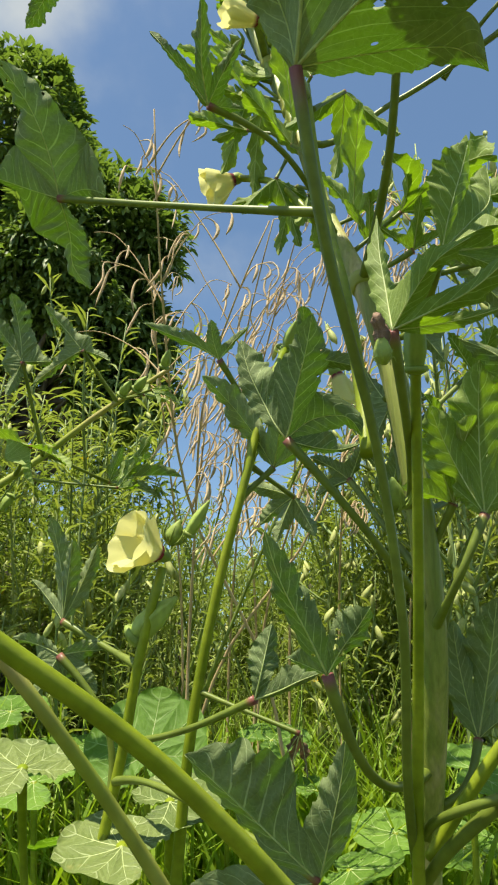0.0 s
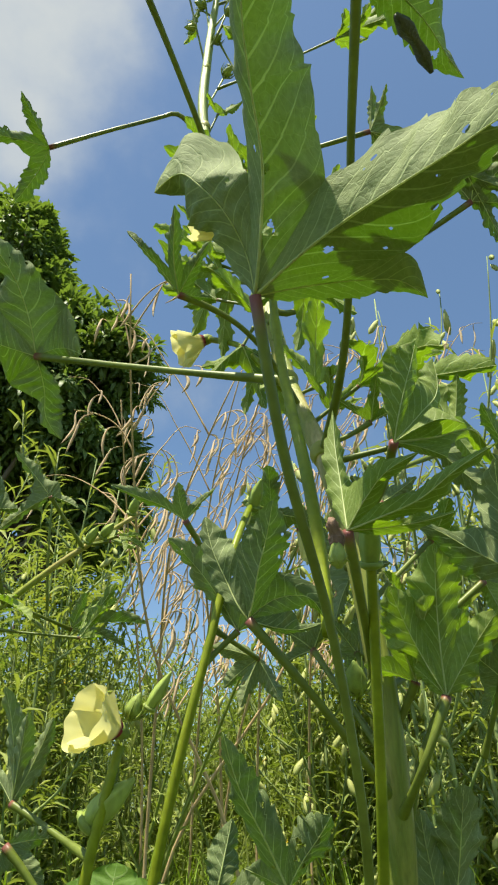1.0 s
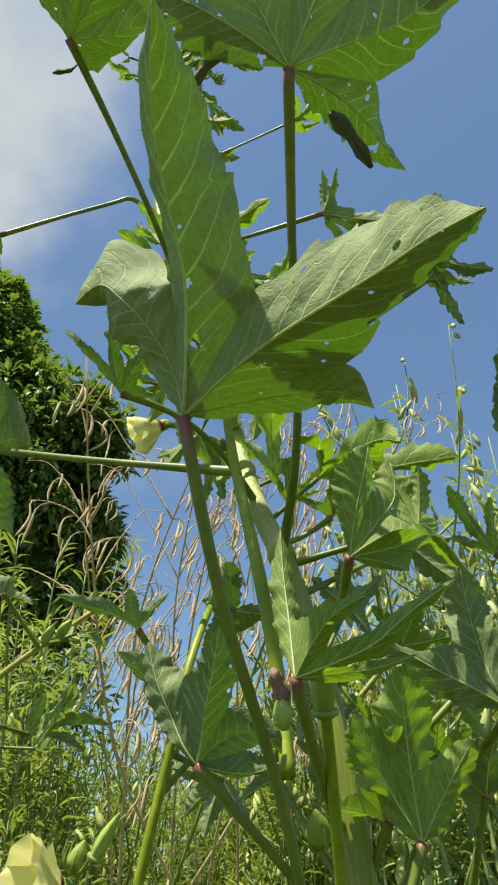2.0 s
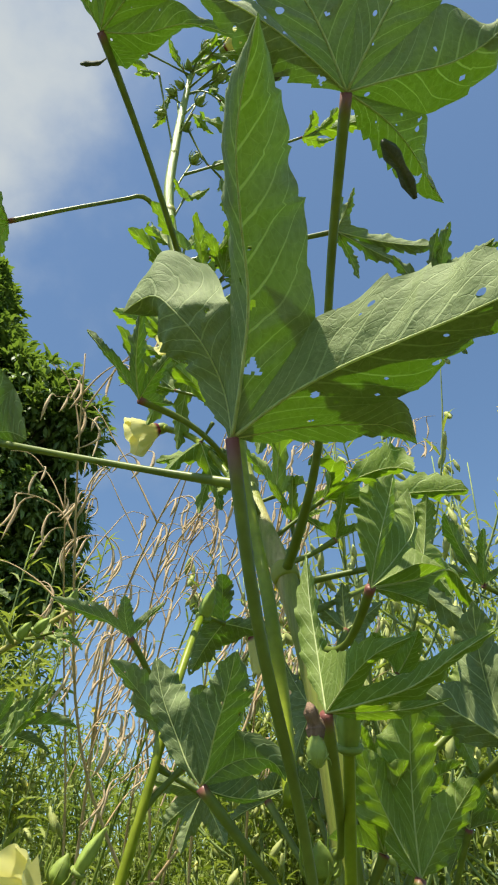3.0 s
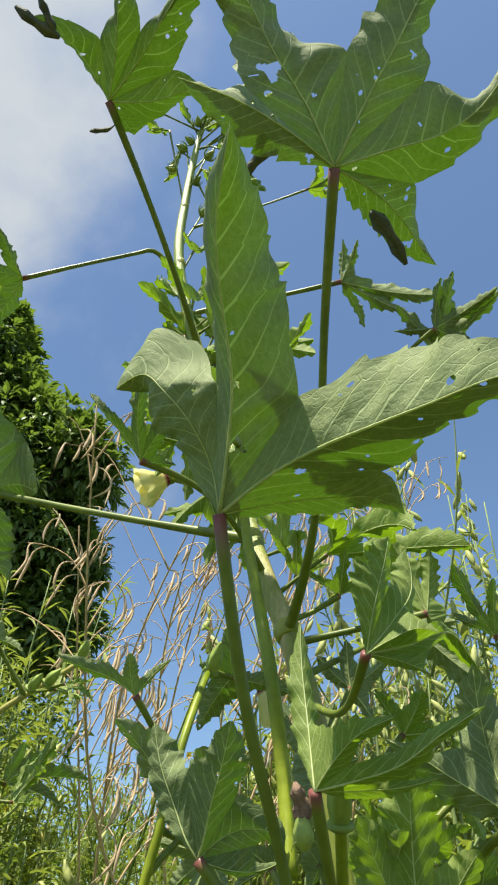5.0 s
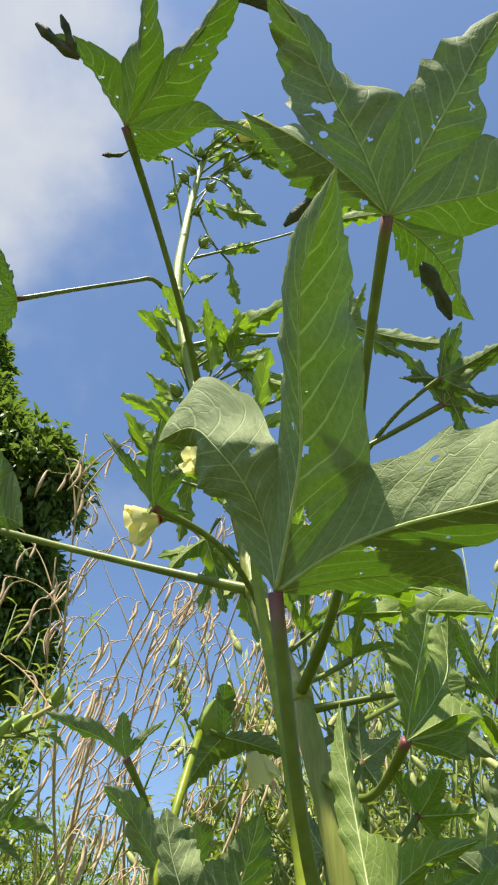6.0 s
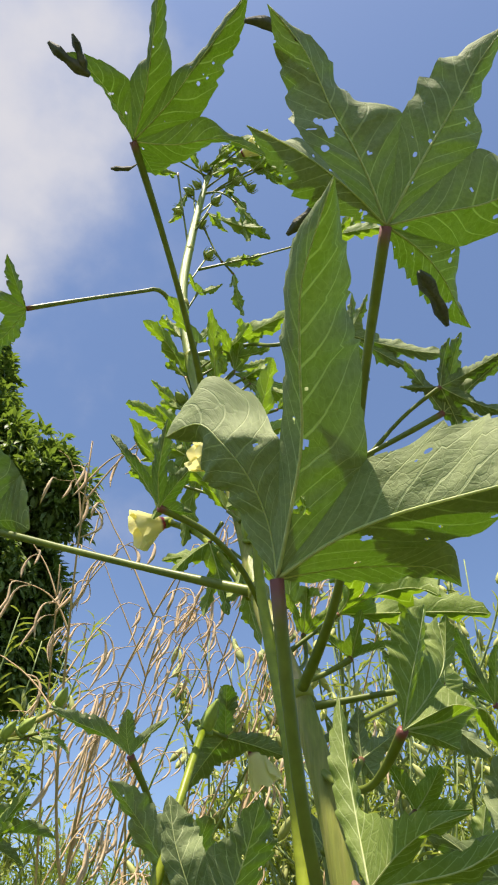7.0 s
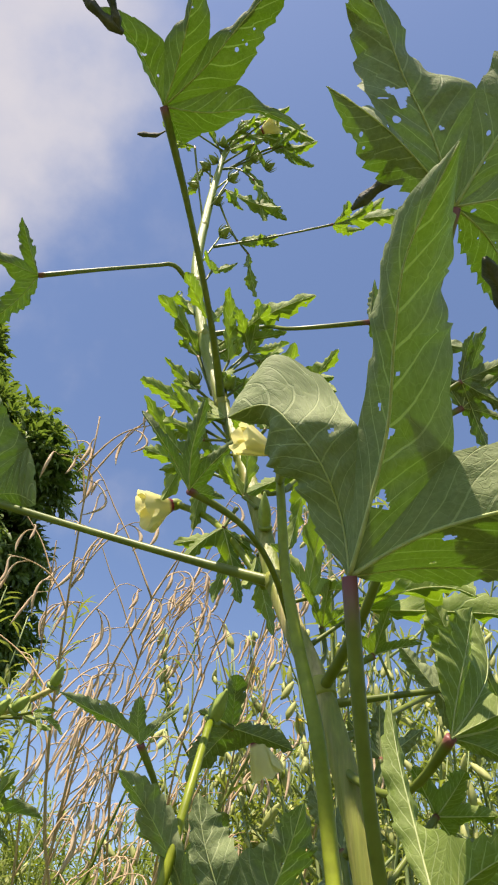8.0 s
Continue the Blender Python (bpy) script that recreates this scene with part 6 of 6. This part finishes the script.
part("stem", tube([(0.005, 0.481, 0.761), (-0.041, 0.431, 0.838), (-0.079, 0.39, 0.894), (-0.119, 0.373, 0.939)], [0.0042, 0.0038, 0.0036], 12, 30), M_STEM, okra_c)
part("stem", tube([(0.161, 0.551, 0.78), (0.202, 0.513, 0.848), (0.245, 0.494, 0.9)], [0.0045, 0.0045, 0.004], 12, 30), M_SHOOT, okra)
part("stem", tube([(0.156, 0.542, 0.769), (0.163, 0.5, 0.796), (0.183, 0.469, 0.822), (0.217, 0.447, 0.853)], [0.004, 0.004, 0.004], 12, 30), M_PETIOLE, okra)
part("stem", tube([(0.157, 0.537, 0.795), (0.156, 0.482, 0.815), (0.18, 0.456, 0.828), (0.217, 0.454, 0.835)], [0.0035, 0.003, 0.003], 10, 30), M_PETIOLE, okra)
part("stem", tube([(-0.518, 1.052, -0.02), (-0.458, 1.052, 0.69), (-0.398, 1.052, 1.15), (-0.309, 1.076, 1.231), (-0.204, 1.066, 1.316), (-0.13, 1.059, 1.365), (-0.088, 1.049, 1.391)], [0.012, 0.010, 0.009, 0.008, 0.006, 0.004], 12, 50), M_STEM, okra_d)
okra_pod(okra_d, (-0.167, 1.038, 1.335), (0.02, -0.019, 0.021), 0.03, 0.008)
okra_pod(okra_d, (-0.144, 1.035, 1.343), (0.021, -0.017, 0.017), 0.03, 0.008)
okra_pod(okra_d, (-0.346, 1.095, 1.18), (-0.014, -0.002, -0.024), 0.03, 0.008)
okra_pod(okra_d, (-0.098, 1.022, 1.378), (0.01, -0.018, 0.021), 0.03, 0.008)
small_leaf(okra_d, (-0.13, 1.038, 1.335), (0.05, -0.014, 0.038), 0.095, [(-0.162, 1.058, 1.338)], 101, 2)
small_leaf(okra_d, (-0.117, 1.035, 1.343), (0.028, 0.006, -0.017), 0.068, [(-0.162, 1.058, 1.338)], 102, 3)
leaf(okra_d, (-0.221, 1.243, 1.248), [(-0.08, 1.204, 1.246), (-0.125, 1.175, 1.278), (-0.188, 1.182, 1.296), (-0.121, 1.221, 1.21)], [(-0.291, 1.074, 1.246)], up=(0, 0.2, 1), width=0.25, web=0.25, bow=0.06, fold=0.4, wave=0.08, seed=77, thick=0.003)
small_leaf(okra_d, (-0.172, 1.09, 1.193), (0.049, -0.043, 0.057), 0.121, [(-0.309, 1.085, 1.205)], 104, 4)
squash = thing("squash_plant", (-0.15, 1.05, -0.02), "creeping squash plant with broad round green leaves", "squash plant")
round_leaf(squash, (-0.101, 1.073, 0.801), 0.105, (0.1, 0.45, 0.9), 300, [(-0.121, 1.123, 0), (-0.101, 1.113, 0.401)], up=(0.0, -0.85, 0.5))
round_leaf(squash, (-0.277, 1.142, 0.758), 0.09, (-1, 0.2, 0.15), 301, [(-0.244, 1.172, 0), (-0.249, 1.162, 0.379)])
round_leaf(squash, (0.352, 1.08, 0.783), 0.085, (1, 0.4, 0.15), 302, [(0.196, 1.11, 0), (0.317, 1.1, 0.392)])
round_leaf(squash, (-0.278, 1.397, 0.789), 0.09, (0.2, 1, 0.15), 303, [(-0.245, 1.427, 0), (-0.25, 1.417, 0.395)])
round_leaf(squash, (0.278, 1.281, 0.668), 0.085, (-0.6, 0.5, 0.15), 304, [(0.145, 1.311, 0), (0.25, 1.301, 0.334)])
round_leaf(squash, (0.086, 1.556, 0.789), 0.09, (0.8, 0.4, 0.15), 305, [(0.01, 1.586, 0), (0.077, 1.576, 0.395)])
round_leaf(squash, (-0.381, 1.321, 0.85), 0.09, (-0.8, 0.4, 0.15), 306, [(-0.317, 1.351, 0), (-0.343, 1.341, 0.425)])
round_leaf(squash, (0.182, 1.129, 0.649), 0.08, (0.5, -0.4, 0.15), 307, [(0.077, 1.159, 0), (0.164, 1.149, 0.325)])
round_leaf(squash, (-0.001, 1.376, 0.7), 0.09, (-0.3, 0.7, 0.15), 308, [(-0.051, 1.406, 0), (-0.001, 1.396, 0.35)])
round_leaf(squash, (-0.19, 1.112, 0.693), 0.09, (0.2, -0.5, 0.15), 309, [(-0.183, 1.142, 0), (-0.171, 1.132, 0.346)])
round_leaf(squash, (0.169, 1.481, 0.704), 0.09, (0.2, 0.9, 0.15), 310, [(0.068, 1.511, 0), (0.152, 1.501, 0.352)])
round_leaf(squash, (0.388, 1.289, 0.646), 0.09, (-0.3, 0.4, 0.15), 311, [(0.222, 1.319, 0), (0.349, 1.309, 0.323)])


# ---- the dead stalks ----
dry_stalk([(0.065, 1.404, -0.02), (0.065, 1.354, 0.933), (-0.065, 1.191, 1.194), (-0.102, 0.994, 1.489), (-0.106, 0.834, 1.724)], 401, 14, 40, 0.004, 0.2)
dry_stalk([(-0.066, 1.385, -0.02), (-0.066, 1.335, 1.161), (-0.041, 1.173, 1.395), (0.075, 0.992, 1.641)], 402, 9, 32, 0.0042, 0.2)
dry_stalk([(-0.015, 1.53, -0.02), (-0.015, 1.48, 0.940), (0.16, 1.358, 1.177), (0.31, 1.318, 1.568), (0.407, 1.148, 1.889)], 405, 8, 24, 0.004, 0.2)
dry_stalk([(0.09, 1.654, -0.02), (0.09, 1.604, 1.097), (0.208, 1.361, 1.433), (0.29, 1.161, 1.712)], 406, 8, 24, 0.004, 0.2)
dry_stalk([(0.432, 1.667, -0.02), (0.432, 1.617, 1.197), (0.483, 1.363, 1.561), (0.545, 1.137, 1.882)], 407, 5, 12, 0.0035, 0.2)
dry_stalk([(0.005, 1.782, -0.02), (0.005, 1.732, 1.189), (0.052, 1.44, 1.497), (0.157, 1.137, 1.807)], 408, 9, 34, 0.004, 0.2)
dry_stalk([(0.149, 1.815, -0.02), (0.149, 1.765, 1.200), (0.162, 1.47, 1.519), (0.25, 1.177, 1.821)], 410, 10, 38, 0.004, 0.2)
dry_stalk([(0.048, 1.652, -0.02), (0.048, 1.602, 1.173), (0.016, 1.344, 1.458), (0.086, 1.091, 1.721)], 411, 10, 38, 0.004, 0.2)
dry_stalk([(0.279, 1.852, -0.02), (0.279, 1.802, 1.211), (0.279, 1.499, 1.540), (0.297, 1.279, 1.776)], 412, 8, 28, 0.004, 0.18)
dry_stalk([(-0.125, 1.684, -0.02), (-0.125, 1.634, 1.169), (-0.149, 1.338, 1.496), (-0.158, 1.159, 1.691)], 413, 7, 18, 0.004, 0.2)
